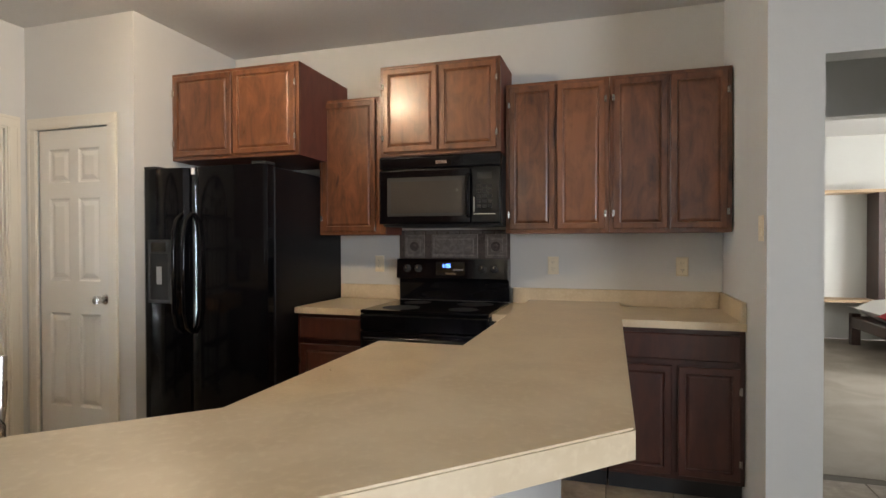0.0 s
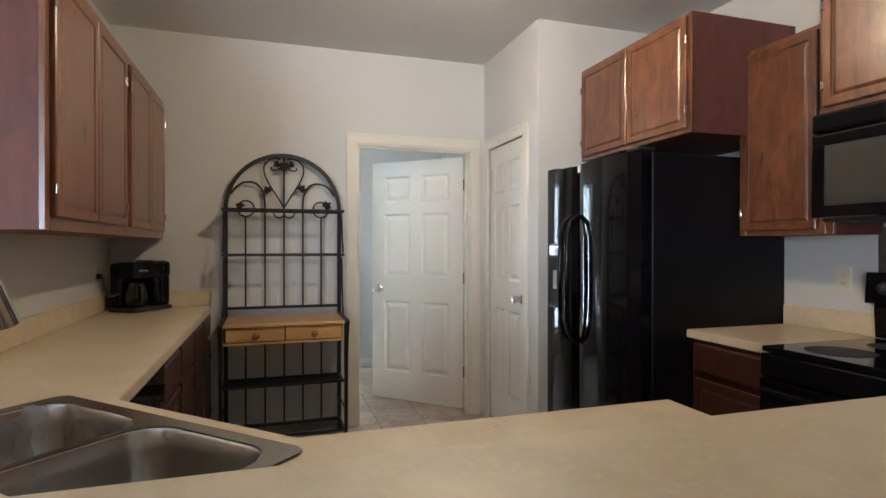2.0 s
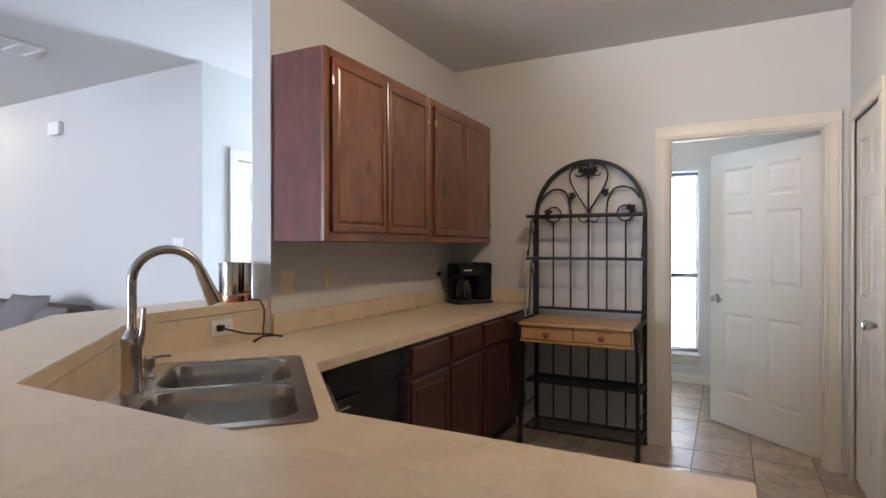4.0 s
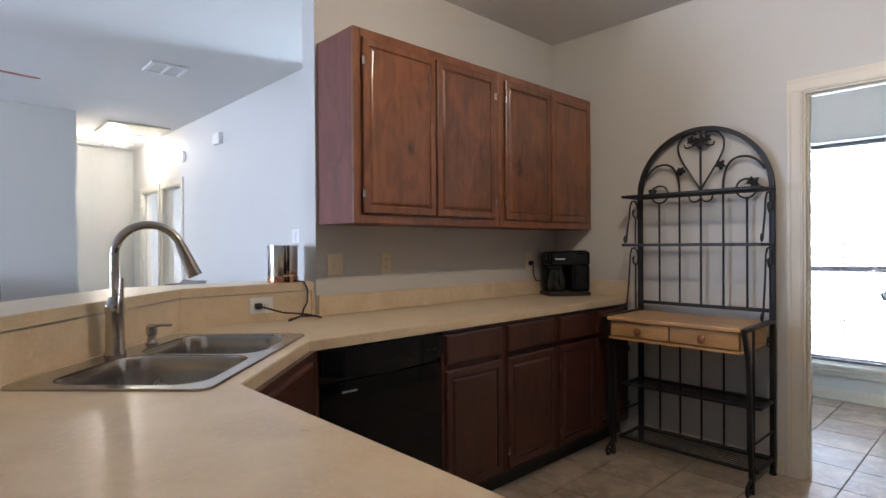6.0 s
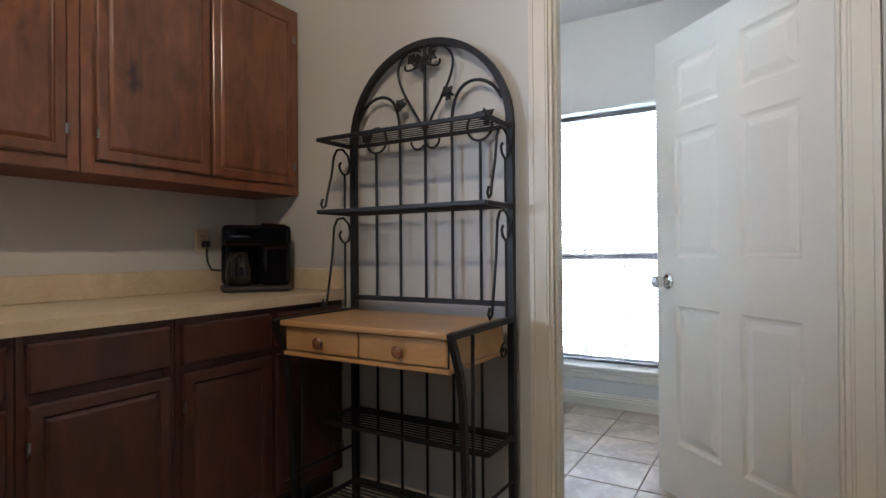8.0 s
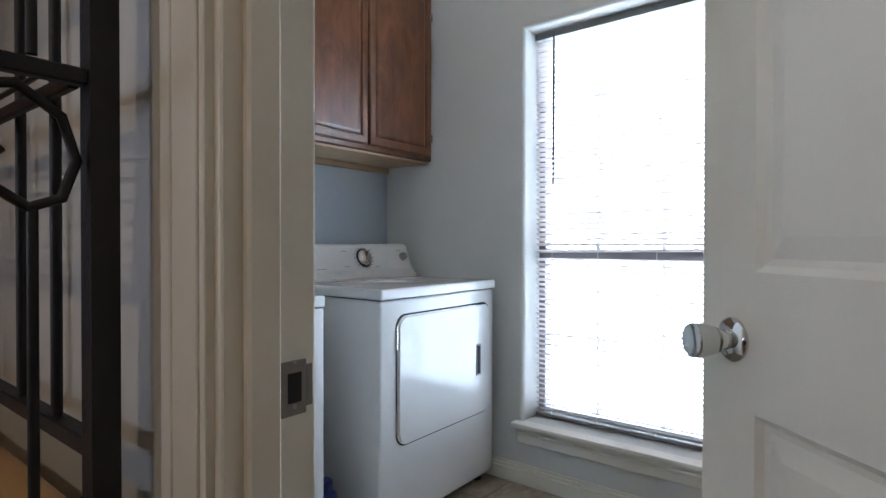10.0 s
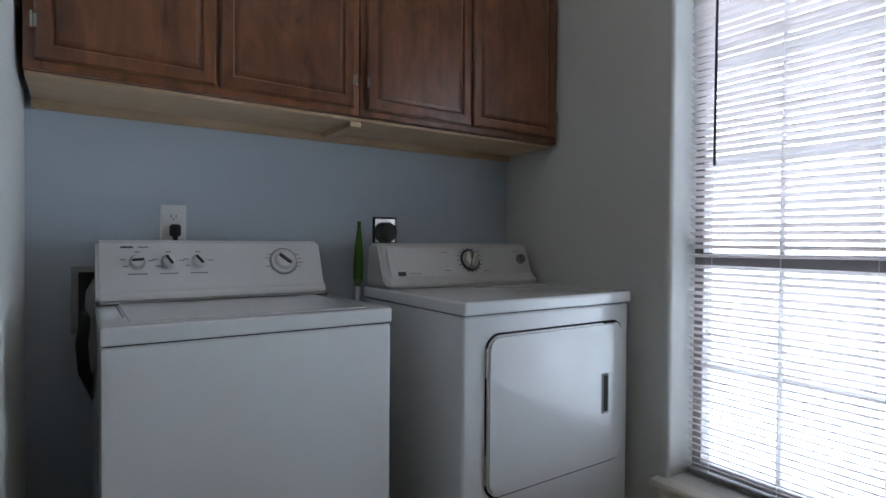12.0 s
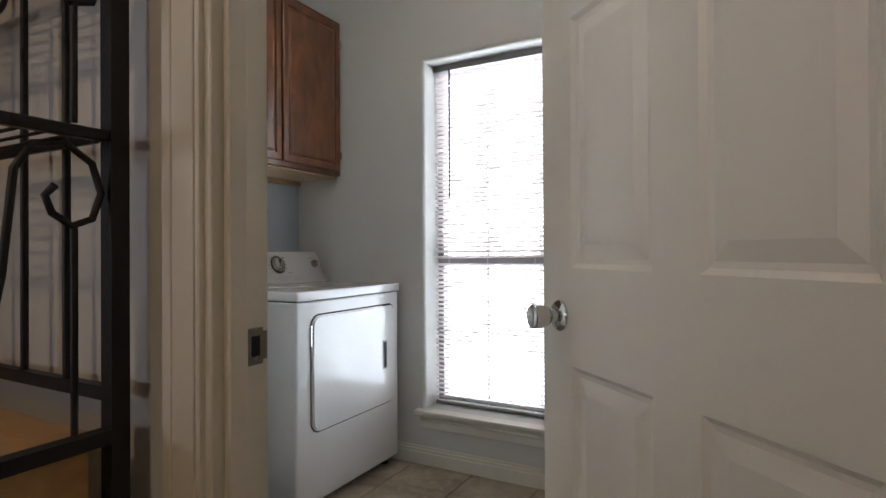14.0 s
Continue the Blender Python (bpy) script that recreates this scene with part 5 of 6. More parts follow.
t = thing("ceiling_light", (-1.02, 1.28, 2.74), "small round ceiling light of the laundry", "ceiling light")
part("base", lathe(bmesh.new(), [(0.12, -0.02), (0.13, -0.018), (0.13, 0.0)], (-1.02, 1.28, 2.739), 32), NICKEL, t, smooth=40)
part("dome", lathe(bmesh.new(), [(0.02, -0.088), (0.06, -0.083), (0.09, -0.066), (0.11, -0.04), (0.115, -0.02)], (-1.02, 1.28, 2.739), 32), LAMPG, t, "frosted glass dome", smooth=60)
t = thing("hall_bulb", (1.61, -5.74, 2.74), "bare lit bulb on the hallway ceiling", "ceiling light")
part("lamp_holder", lathe(bmesh.new(), [(0.03, -0.03), (0.055, -0.02), (0.055, 0.0)], (1.61, -5.74, 2.739), 22), WPLATE, t, smooth=40)
part("bulb", lathe(bmesh.new(), [(0.012, -0.118), (0.030, -0.105), (0.036, -0.085), (0.028, -0.055), (0.015, -0.03)], (1.61, -5.74, 2.739), 22), BULBG, t, smooth=60)

t = thing("attic_hatch", (1.54, -5.2, 2.74), "white framed attic hatch in the hallway ceiling", "attic hatch")
for b in ((1.20, 1.88, -4.93, -4.85, 2.716, 2.739), (1.20, 1.88, -5.58, -5.50, 2.716, 2.739), (1.20, 1.28, -5.50, -4.93, 2.716, 2.739), (1.80, 1.88, -5.50, -4.93, 2.716, 2.739)):
    part("frame_board", boxes(b, bev=0.005), TRIM, t)
part("panel", boxes((1.28, 1.80, -5.50, -4.93, 2.729, 2.739)), TRIM, t)


def grille(name, x0, x1, y0, y1, n, label, depth=0.02):
    t = thing(name, ((x0 + x1) / 2, (y0 + y1) / 2, 2.74), label, "ceiling vent")
    zt, zb = 2.739, 2.739 - depth
    part("backing", boxes((x0 + 0.02, x1 - 0.02, y0 + 0.02, y1 - 0.02, zt - 0.003, zt)), HOLE, t)
    w = 0.028
    for b in ((x0, x1, y0, y0 + w, zb, zt), (x0, x1, y1 - w, y1, zb, zt), (x0, x0 + w, y0 + w, y1 - w, zb, zt), (x1 - w, x1, y0 + w, y1 - w, zb, zt), ((x0 + x1) / 2 - 0.012, (x0 + x1) / 2 + 0.012, y0 + w, y1 - w, zb, zt)):
        part("frame", boxes(b, bev=0.003), WPLATE, t)
    for h in range(2):
        a = x0 + w + h * ((x1 - x0) / 2 - w + 0.012)
        b_ = a + (x1 - x0) / 2 - w - 0.012
        for i in range(n):
            yy = y0 + w + (y1 - y0 - 2 * w) * (i + 0.5) / n
            bm = boxes((a, b_, yy - 0.009, yy + 0.009, zt - 0.011, zt - 0.0095))
            bmesh.ops.rotate(bm, verts=bm.verts, cent=(a, yy, zt - 0.010), matrix=Matrix.Rotation(radians(35), 3, "X"))
            part("slat", bm, WPLATE, t)


grille("ceiling_vent", 1.815, 2.105, -2.585, -2.295, 8, "white square air vent in the living room ceiling")
grille("ceiling_vent", 1.25, 1.95, -6.62, -6.32, 8, "grey return air vent in the hallway ceiling")

# smoke alarm and door chime on the living room wall
t = thing("door_chime", (1.12, -3.50, 2.42), "white door chime box high on the wall", "door chime")
part("cover", boxes((1.121, 1.166, -3.59, -3.41, 2.36, 2.48), bev=0.010, seg=2), WPLATE, t)
t = thing("smoke_alarm", (1.12, -4.62, 2.37), "round white smoke alarm on the wall", "smoke alarm")
part("cover", lathe(bmesh.new(), [(0.07, 0), (0.07, 0.014), (0.062, 0.030), (0.03, 0.036)], (1.121, -4.62, 2.37), 30, Matrix.Rotation(radians(90), 4, "Y")), WPLATE, t, smooth=40)
part("ring", lathe(bmesh.new(), [(0.034, 0.034), (0.034, 0.038), (0.026, 0.038), (0.026, 0.034)], (1.121, -4.62, 2.37), 24, Matrix.Rotation(radians(90), 4, "Y")), GREYPL, t)

# ceiling fan in the living room
FX, FY = 3.50, -2.05
t = thing("ceiling_fan", (FX, FY, 2.74), "ceiling fan with reddish wooden blades", "ceiling fan")
part("canopy", lathe(bmesh.new(), [(0.03, -0.06), (0.07, -0.04), (0.075, 0.0)], (FX, FY, 2.739), 28), NICKEL, t, smooth=50)
part("downrod", tube(bmesh.new(), [(FX, FY, 2.69), (FX, FY, 2.50)], 0.012, 12), NICKEL, t, smooth=60)
part("motor", lathe(bmesh.new(), [(0.05, -0.10), (0.10, -0.09), (0.12, -0.05), (0.12, -0.01), (0.08, 0.03), (0.03, 0.05)], (FX, FY, 2.46), 32), NICKEL, t, smooth=50)
part("light_bowl", lathe(bmesh.new(), [(0.02, -0.20), (0.07, -0.185), (0.10, -0.15), (0.105, -0.11)], (FX, FY, 2.46), 30), WPLATE, t, smooth=60)
for i in range(5):
    a = radians(189 + 72 * i)
    M = Matrix.Translation((FX, FY, 2.405)) @ Matrix.Rotation(a, 4, "Z") @ Matrix.Rotation(radians(11), 4, "X")
    bm = slab(bmesh.new(), [(0.17, -0.05), (0.62, -0.068), (0.66, -0.05), (0.675, 0.0), (0.66, 0.05), (0.62, 0.068), (0.17, 0.05)], -0.003, 0.003)
    bmesh.ops.transform(bm, verts=bm.verts, matrix=M)
    b = part("blade", bm, FANW, t)
    bm = slab(bmesh.new(), [(0.09, -0.015), (0.22, -0.03), (0.25, 0.0), (0.22, 0.03), (0.09, 0.015)], 0.0035, 0.009)
    bmesh.ops.transform(bm, verts=bm.verts, matrix=M)
    part("blade_iron", bm, NICKEL, b)


# ---------------------------------------------------------------- living room seats
def cushion(cx, cy, cz, w, d, h, lean=(0, 0, 0), n=10):
    """A plump cushion: a swollen sheet with pinched corners, closed below."""
    bm = bmesh.new()
    rows = {}
    for s in (1, -1):
        for i in range(n + 1):
            for k in range(n + 1):
                u, v = i / n * 2 - 1, k / n * 2 - 1
                swell = ((1 - u ** 4) * (1 - v ** 4)) ** 0.5
                edge = abs(u) == 1 or abs(v) == 1
                key = (s if not edge else 0, i, k)
                if key not in rows:
                    pinch = 1 - 0.06 * (1 - abs(u * v)) * (abs(u) ** 4 + abs(v) ** 4) / 2
                    rows[key] = bm.verts.new((u * w / 2 * pinch, v * d / 2 * pinch, s * h / 2 * swell + 0.004 * math.sin(7 * u + 3 * v)))
        for i in range(n):
            for k in range(n):
                q = []
                for a, b in ((i, k), (i + 1, k), (i + 1, k + 1), (i, k + 1)):
                    e = a in (0, n) or b in (0, n)
                    q.append(rows[(0 if e else s, a, b)])
                bm.faces.new(q)
    m = Matrix.Translation((cx, cy, cz)) @ Euler([radians(a) for a in lean]).to_matrix().to_4x4()
    bmesh.ops.transform(bm, verts=bm.verts, matrix=m)
    return bm


def sofa(x0, x1, y0, y1, back, label, seats=3):
    """A sofa over a rectangle of the floor, its back along one side ('w' or 's')."""
    t = thing("sofa", ((x0 + x1) / 2, (y0 + y1) / 2, 0), label, "sofa")
    part("base", boxes((x0 + 0.02, x1 - 0.02, y0 + 0.02, y1 - 0.02, 0.06, 0.30), bev=0.03, seg=2), SOFA, t)
    for fx_, fy_ in ((x0 + 0.08, y0 + 0.08), (x1 - 0.08, y0 + 0.08), (x0 + 0.08, y1 - 0.08), (x1 - 0.08, y1 - 0.08)):
        part("leg", boxes((fx_ - 0.03, fx_ + 0.03, fy_ - 0.03, fy_ + 0.03, 0, 0.06)), DARKW, t)
    if back == "w":
        part("backrest", boxes((x0, x0 + 0.24, y0 + 0.20, y1 - 0.20, 0.30, 0.86), bev=0.07, seg=3), SOFA, t, smooth=60)
        for a in (y0, y1 - 0.20):
            part("arm", boxes((x0, x1, a, a + 0.20, 0.06, 0.62), bev=0.06, seg=3), SOFA, t, smooth=60)
        for i in range(seats):
            w = (y1 - y0 - 0.40) / seats
            part("seat_cushion", cushion((x0 + 0.24 + x1) / 2, y0 + 0.20 + w * (i + 0.5), 0.38, x1 - x0 - 0.24, w - 0.01, 0.20), SOFA, t, smooth=60)
    else:
        part("backrest", boxes((x0 + 0.20, x1 - 0.20, y0, y0 + 0.24, 0.30, 0.97), bev=0.07, seg=3), SOFA, t, smooth=60)
        for a in (x0, x1 - 0.20):
            part("arm", boxes((a, a + 0.20, y0, y1, 0.06, 0.66), bev=0.06, seg=3), SOFA, t, smooth=60)
        for i in range(seats):
            w = (x1 - x0 - 0.40) / seats
            part("seat_cushion", cushion(x0 + 0.20 + w * (i + 0.5), (y0 + 0.24 + y1) / 2, 0.38, w - 0.01, y1 - y0 - 0.24, 0.20), SOFA, t, smooth=60)


sofa(1.26, 2.15, -4.40, -2.45, "w", "brown fabric sofa against the living room wall")
sofa(2.70, 4.60, -4.50, -3.60, "s", "brown fabric sofa against the far wall")
for y, z, a, b in ((-3.16, 0.74, 62, 8), (-2.86, 0.68, 50, -14), (-3.55, 0.66, 66, 20)):
    solid("throw_pillow", cushion(1.60, y, z, 0.46, 0.46, 0.15, (0, a, b)), PILLOW, "grey-brown throw pillow leaning on the sofa", "pillow", smooth=60, group="throw pillows")

# ---------------------------------------------------------------- bedroom beyond the opening
t = thing("closet_shelf", (6.4, 8.4, 0.5), "wooden closet shelves on a white bedroom wall", "shelf")
part("shelf_board", boxes((4.9, 9.0, 8.25, 8.598, 1.95, 1.99), bev=0.003), RAWW, t)
part("shelf_board", boxes((4.9, 9.0, 8.25, 8.598, 0.52, 0.56), bev=0.003), RAWW, t)
part("upright", boxes((6.98, 7.06, 8.25, 8.598, 0.56, 1.95), bev=0.003), DARKW, t)
t = thing("bed", (7.35, 7.1, 0), "bed with red and white bedding on dark legs", "bed")
part("frame", boxes((6.42, 8.3, 6.2, 8.2, 0.22, 0.36), bev=0.01), DARKW, t)
for x in (6.42, 8.20):
    for y in (6.2, 8.10):
        part("leg", boxes((x, x + 0.10, y, y + 0.10, 0, 0.40), bev=0.006), DARKW, t)
part("mattress", cushion(7.36, 7.2, 0.48, 1.92, 2.02, 0.36), WHITECL, t, smooth=60)
part("red_blanket", cushion(7.36, 7.0, 0.46, 1.98, 0.75, 0.37), REDCL, t, "red blanket over the bed's foot", smooth=60)
moved(t, 0.22, 0.0)

# ---------------------------------------------------------------- laundry window
WY0, WY1, WZ0, WZ1 = 0.81, 1.70, 0.285, 2.078
t = thing("window_1", (-2.1, 1.24, WZ0), "tall dark-framed double-hung window with muntins", "window")
t["kind"] = "structure"
fx0, fx1 = -2.135, -2.075
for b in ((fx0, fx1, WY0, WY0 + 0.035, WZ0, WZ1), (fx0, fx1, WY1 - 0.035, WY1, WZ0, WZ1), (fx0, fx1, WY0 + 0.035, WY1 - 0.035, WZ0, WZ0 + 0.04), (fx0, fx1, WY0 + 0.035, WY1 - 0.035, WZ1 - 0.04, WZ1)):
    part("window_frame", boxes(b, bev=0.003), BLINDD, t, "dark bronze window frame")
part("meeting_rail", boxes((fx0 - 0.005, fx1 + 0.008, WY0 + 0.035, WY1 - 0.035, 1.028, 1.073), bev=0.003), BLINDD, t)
for y in (1.093, 1.379):
    part("muntin", boxes((-2.112, -2.098, y - 0.008, y + 0.008, WZ0 + 0.04, 1.028)), VINYL, t)
    part("muntin", boxes((-2.112, -2.098, y - 0.008, y + 0.008, 1.073, WZ1 - 0.04)), VINYL, t)
for z in (0.668, 1.40, 1.735):
    part("muntin", boxes((-2.111, -2.099, WY0 + 0.035, 1.083, z - 0.008, z + 0.008)), VINYL, t)
    part("muntin", boxes((-2.111, -2.099, 1.103, 1.369, z - 0.008, z + 0.008)), VINYL, t)
    part("muntin", boxes((-2.111, -2.099, 1.389, WY1 - 0.035, z - 0.008, z + 0.008)), VINYL, t)
for z0, z1 in ((WZ0 + 0.04, 1.028), (1.073, WZ1 - 0.04)):
    g = part("pane", boxes((-2.118, -2.114, WY0 + 0.036, WY1 - 0.036, z0 + 0.001, z1 - 0.001)), PANE, t)
    g.visible_shadow = False
part("window_sill", boxes((-2.074, -1.880, 0.770, 1.73, 0.262, 0.2845), bev=0.006, seg=2), DOORW, t)
part("sill_apron", boxes((-1.924, -1.907, 0.79, 1.71, 0.190, 0.261), (-1.924, -1.901, 0.79, 1.71, 0.228, 0.242), bev=0.004), DOORW, t)

t = thing("window_blind", (-2.05, 1.24, WZ1), "white horizontal slat blind, lowered and open", "blind")
# dark head rail: the shadow at the blind's top put into its colour
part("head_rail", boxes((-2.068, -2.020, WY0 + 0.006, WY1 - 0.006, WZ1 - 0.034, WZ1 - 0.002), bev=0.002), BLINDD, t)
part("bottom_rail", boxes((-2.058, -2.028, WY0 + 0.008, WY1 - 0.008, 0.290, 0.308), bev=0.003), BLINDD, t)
sm = bmesh.new()
prof = [(-0.0125, 0.0), (-0.006, 0.0016), (0.0, 0.0021), (0.006, 0.0016), (0.0125, 0.0)]
lo = [[sm.verts.new((x, y, z)) for x, z in prof] for y in (WY0 + 0.003, WY1 - 0.007)]
hi = [[sm.verts.new((x, y, z + 0.0007)) for x, z in prof] for y in (WY0 + 0.003, WY1 - 0.007)]
for q in (lo, hi):
    for i in range(4):
        sm.faces.new((q[0][i], q[0][i + 1], q[1][i + 1], q[1][i]))
for i in (0, 4):
    sm.faces.new((lo[0][i], lo[1][i], hi[1][i], hi[0][i]))
slat_mesh = mesh_of("slat", sm, BLIND, 60)
nsl = 74
for i in range(nsl):
    z = 0.324 + (WZ1 - 0.05 - 0.324) * i / (nsl - 1)
    s = new("slat", slat_mesh)
    s.parent = t
    s.location = Vector((-2.044, 0, z)) - t.location
    s.location.y = -t.location.y
    tilt = -33 + (random.random() - 0.5) * 3
    if i == 32:
        tilt = 8
    s.rotation_euler = (radians(0.9 if i in (31, 32) else (random.random() - 0.5) * 0.12), radians(tilt), 0)
    if i in (31, 32):
        s.location.z -= 0.018 if i == 32 else -0.004
        s.location.y = -t.location.y
for y in (0.90, 1.12, 1.37, 1.59):
    part("ladder_cord", tube(bmesh.new(), [(-2.0305, y, 0.30), (-2.0305, y, WZ1 - 0.03)], 0.0009, 5), WPLATE, t)
part("tilt_wand", tube(bmesh.new(), [(-2.014, 0.915, WZ1 - 0.03), (-2.010, 0.915, 1.37)], 0.0045, 7), BLACKM, t, "dark plastic tilt wand")
solid("backdrop", boxes((-9.1, -9.0, -9, 12, -0.3, 8)), OUTDOOR, "bright hazy daylight beyond the window", "backdrop", "structure")

# ---------------------------------------------------------------- washer
def extruded_x(prof, x0, x1, bev=0.0):
    """A profile of (y, z) pairs drawn out along x."""
    bm = slab(bmesh.new(), prof, x0, x1)
    bmesh.ops.transform(bm, verts=bm.verts, matrix=Matrix(((0, 0, 1, 0), (1, 0, 0, 0), (0, 1, 0, 0), (0, 0, 0, 1))))
    if bev:
        bmesh.ops.recalc_face_normals(bm, faces=bm.faces)
        es = [e for e in bm.edges if len(e.link_faces) == 2 and e.calc_face_angle(0) > 0.6]
        bmesh.ops.bevel(bm, geom=es, offset=bev, segments=3, affect="EDGES")
    return bm


WX0, WX1 = -0.943, -0.262
t = thing("washer", (-0.585, 0.32, 0), "white top-loading washing machine with a dial console", "washing machine")
part("cabinet", boxes((WX0, WX1, -0.005, 0.604, 0.015, 0.880), bev=0.010, seg=3), ENAMEL, t, smooth=40)
part("seam", boxes((WX0 + 0.004, WX1 - 0.004, 0.0, 0.601, 0.880, 0.8825)), HOLE, t)
part("top_deck", boxes((WX0 - 0.002, WX1 + 0.002, -0.005, 0.608, 0.8825, 0.922), bev=0.008, seg=3), ENAMEL, t, smooth=40)
lid = part("lid", boxes((WX0 + 0.055, WX1 - 0.055, 0.165, 0.565, 0.9220, 0.9245), bev=0.002), ENAMEL, t)
part("lid_gap", boxes((WX1 - 0.052, WX1 - 0.048, 0.20, 0.45, 0.9220, 0.9228)), HOLE, t)
part("lid_gap", boxes((WX0 + 0.048, WX0 + 0.052, 0.20, 0.45, 0.9220, 0.9228)), HOLE, t)
cons = [(-0.004, 0.923), (0.158, 0.923), (0.150, 0.955), (0.128, 0.972), (0.082, 1.092), (0.070, 1.103), (0.0, 1.103)]
co = part("console", extruded_x(cons, WX0 + 0.004, WX1 - 0.004, 0.010), ENAMEL, t, smooth=45)
part("console_gap", boxes((WX0 + 0.004, WX1 - 0.004, 0.150, 0.1605, 0.9223, 0.9243)), HOLE, t)


def on_slope(z, y0=0.128, z0=0.972, y1=0.082, z1=1.092):
    return y0 + (y1 - y0) * (z - z0) / (z1 - z0)


def dial(parent, x, z, r, material, cap, yfun, tilt, ridge=INK, turn=0.0):
    M = Matrix.Rotation(radians(-tilt), 4, "X") @ Matrix.Rotation(radians(turn), 4, "Z")
    y = yfun(z)
    k = part("dial", lathe(bmesh.new(), [(r, 0.0005), (r, 0.008), (r * 0.86, 0.013), (r * 0.80, 0.020), (r * 0.6, 0.022)], (x, y + 0.001, z), 30, M), material, parent, cap, smooth=40)
    bm = boxes((-r * 0.72, r * 0.72, -r * 0.17, r * 0.17, 0.0225, 0.030), bev=0.002)
    bmesh.ops.transform(bm, verts=bm.verts, matrix=Matrix.Translation((x, y + 0.001, z)) @ M)
    part("dial_grip", bm, ridge, k)


def ink(parent, x, z, w, h, yfun, tilt, material=INKG):
    """A printed bar: lettering too small to read."""
    bm = boxes((-w / 2, w / 2, -h / 2, h / 2, 0.0008, 0.0014))
    bmesh.ops.transform(bm, verts=bm.verts, matrix=Matrix.Translation((x, yfun(z), z)) @ Matrix.Rotation(radians(-tilt), 4, "X"))
    part("printed_mark", bm, material, parent)


TW = 69.0
for x, tr in ((-0.371, 4), (-0.454, -58), (-0.538, -52)):
    dial(co, x, 1.038, 0.0215, ENAMEL, "white control dial", on_slope, TW, turn=tr)
    ink(co, x, 1.004, 0.050, 0.004, on_slope, TW)
    for dx, dz in ((-0.036, 0.004), (0.036, 0.008), (0.0, 0.030), (0.030, -0.012)):
        ink(co, x + dx, 1.038 + dz, 0.014, 0.003, on_slope, TW)
part("dial_skirt", lathe(bmesh.new(), [(0.047, 0.0005), (0.047, 0.003), (0.044, 0.005), (0.036, 0.0055)], (-0.803, on_slope(1.035) + 0.0006, 1.035), 36, Matrix.Rotation(radians(-TW), 4, "X")), GREYPL, co, "grey timer scale ring", smooth=40)
part("dial_skirt", lathe(bmesh.new(), [(0.0405, 0.005), (0.0405, 0.0062), (0.036, 0.0066)], (-0.803, on_slope(1.035) + 0.0008, 1.035), 36, Matrix.Rotation(radians(-TW), 4, "X")), ENAMEL, co, "white inner ring", smooth=40)
dial(co, -0.803, 1.037, 0.033, ENAMEL, "large white timer dial", on_slope, TW, turn=-40)
for i in range(14):
    a = radians(20 + 24 * i)
    ink(co, -0.803 + 0.058 * math.cos(a), 1.035 + 0.034 * math.sin(a), 0.018 if i % 2 else 0.010, 0.0028, on_slope, TW)
ink(co, -0.345, 1.082, 0.032, 0.005, on_slope, TW, INK)
ink(co, -0.387, 1.082, 0.026, 0.004, on_slope, TW)
for x in (WX0 + 0.05, WX1 - 0.05):
    for y in (0.05, 0.58):
        part("foot", lathe(bmesh.new(), [(0.022, 0), (0.022, 0.012), (0.010, 0.016)], (x, y, 0), 14), RUBBER, t)

# ---------------------------------------------------------------- dryer
DX0, DX1 = -1.886, -1.140
t = thing("dryer", (-1.505, 0.32, 0), "white front-loading tumble dryer with a grey console", "dryer")
part("cabinet", boxes((DX0, DX1, -0.005, 0.640, 0.015, 0.862), bev=0.012, seg=3), ENAMEL, t, smooth=40)
part("seam", boxes((DX0 + 0.004, DX1 - 0.004, 0.0, 0.637, 0.862, 0.8645)), HOLE, t)
part("top_deck", boxes((DX0 - 0.003, DX1 + 0.003, -0.005, 0.650, 0.8645, 0.905), bev=0.010, seg=4), ENAMEL, t, smooth=40)


def rounded_plate(x0, x1, z0, z1, r, y0, y1, n=8, bev=0.0):
    bm = slab(bmesh.new(), rounded(x1 - x0, z1 - z0, r, n), 0, y1 - y0, bev=bev)
    bmesh.ops.transform(bm, verts=bm.verts, matrix=Matrix.Translation(((x0 + x1) / 2, y0, (z0 + z1) / 2)) @ Matrix.Rotation(radians(-90), 4, "X"))
    return bm


part("door_gap", rounded_plate(-1.850, -1.222, 0.306, 0.806, 0.052, 0.6395, 0.6410), HOLE, t)
d = part("door", rounded_plate(-1.844, -1.228, 0.312, 0.800, 0.048, 0.6402, 0.652, bev=0.006), ENAMEL, t, smooth=40)
part("door_handle", rounded_plate(-1.764, -1.730, 0.485, 0.625, 0.005, 0.6525, 0.6550, 3), GREYPL, d, "recessed handle with a grey rim")
part("handle_slot", rounded_plate(-1.757, -1.737, 0.493, 0.617, 0.004, 0.6552, 0.6566, 3), HOLE, d)
for z in (0.40, 0.72):
    part("door_hinge", boxes((-1.228, -1.220, 0.641, 0.648, z - 0.045, z + 0.045), bev=0.002), CHROME, d)
part("air_slot", boxes((-1.80, -1.74, 0.6405, 0.6530, 0.798, 0.8015)), HOLE, t)
cons = [(0.0, 0.906), (0.190, 0.906), (0.178, 0.925), (0.150, 0.938), (0.104, 1.058), (0.092, 1.070), (0.02, 1.070)]
co = part("console", extruded_x(cons, DX0 + 0.006, DX1 - 0.006, 0.010), ENAMELD, t, "grey metallic console", smooth=45)


def on_dry(z):
    return on_slope(z, 0.150, 0.938, 0.104, 1.058)


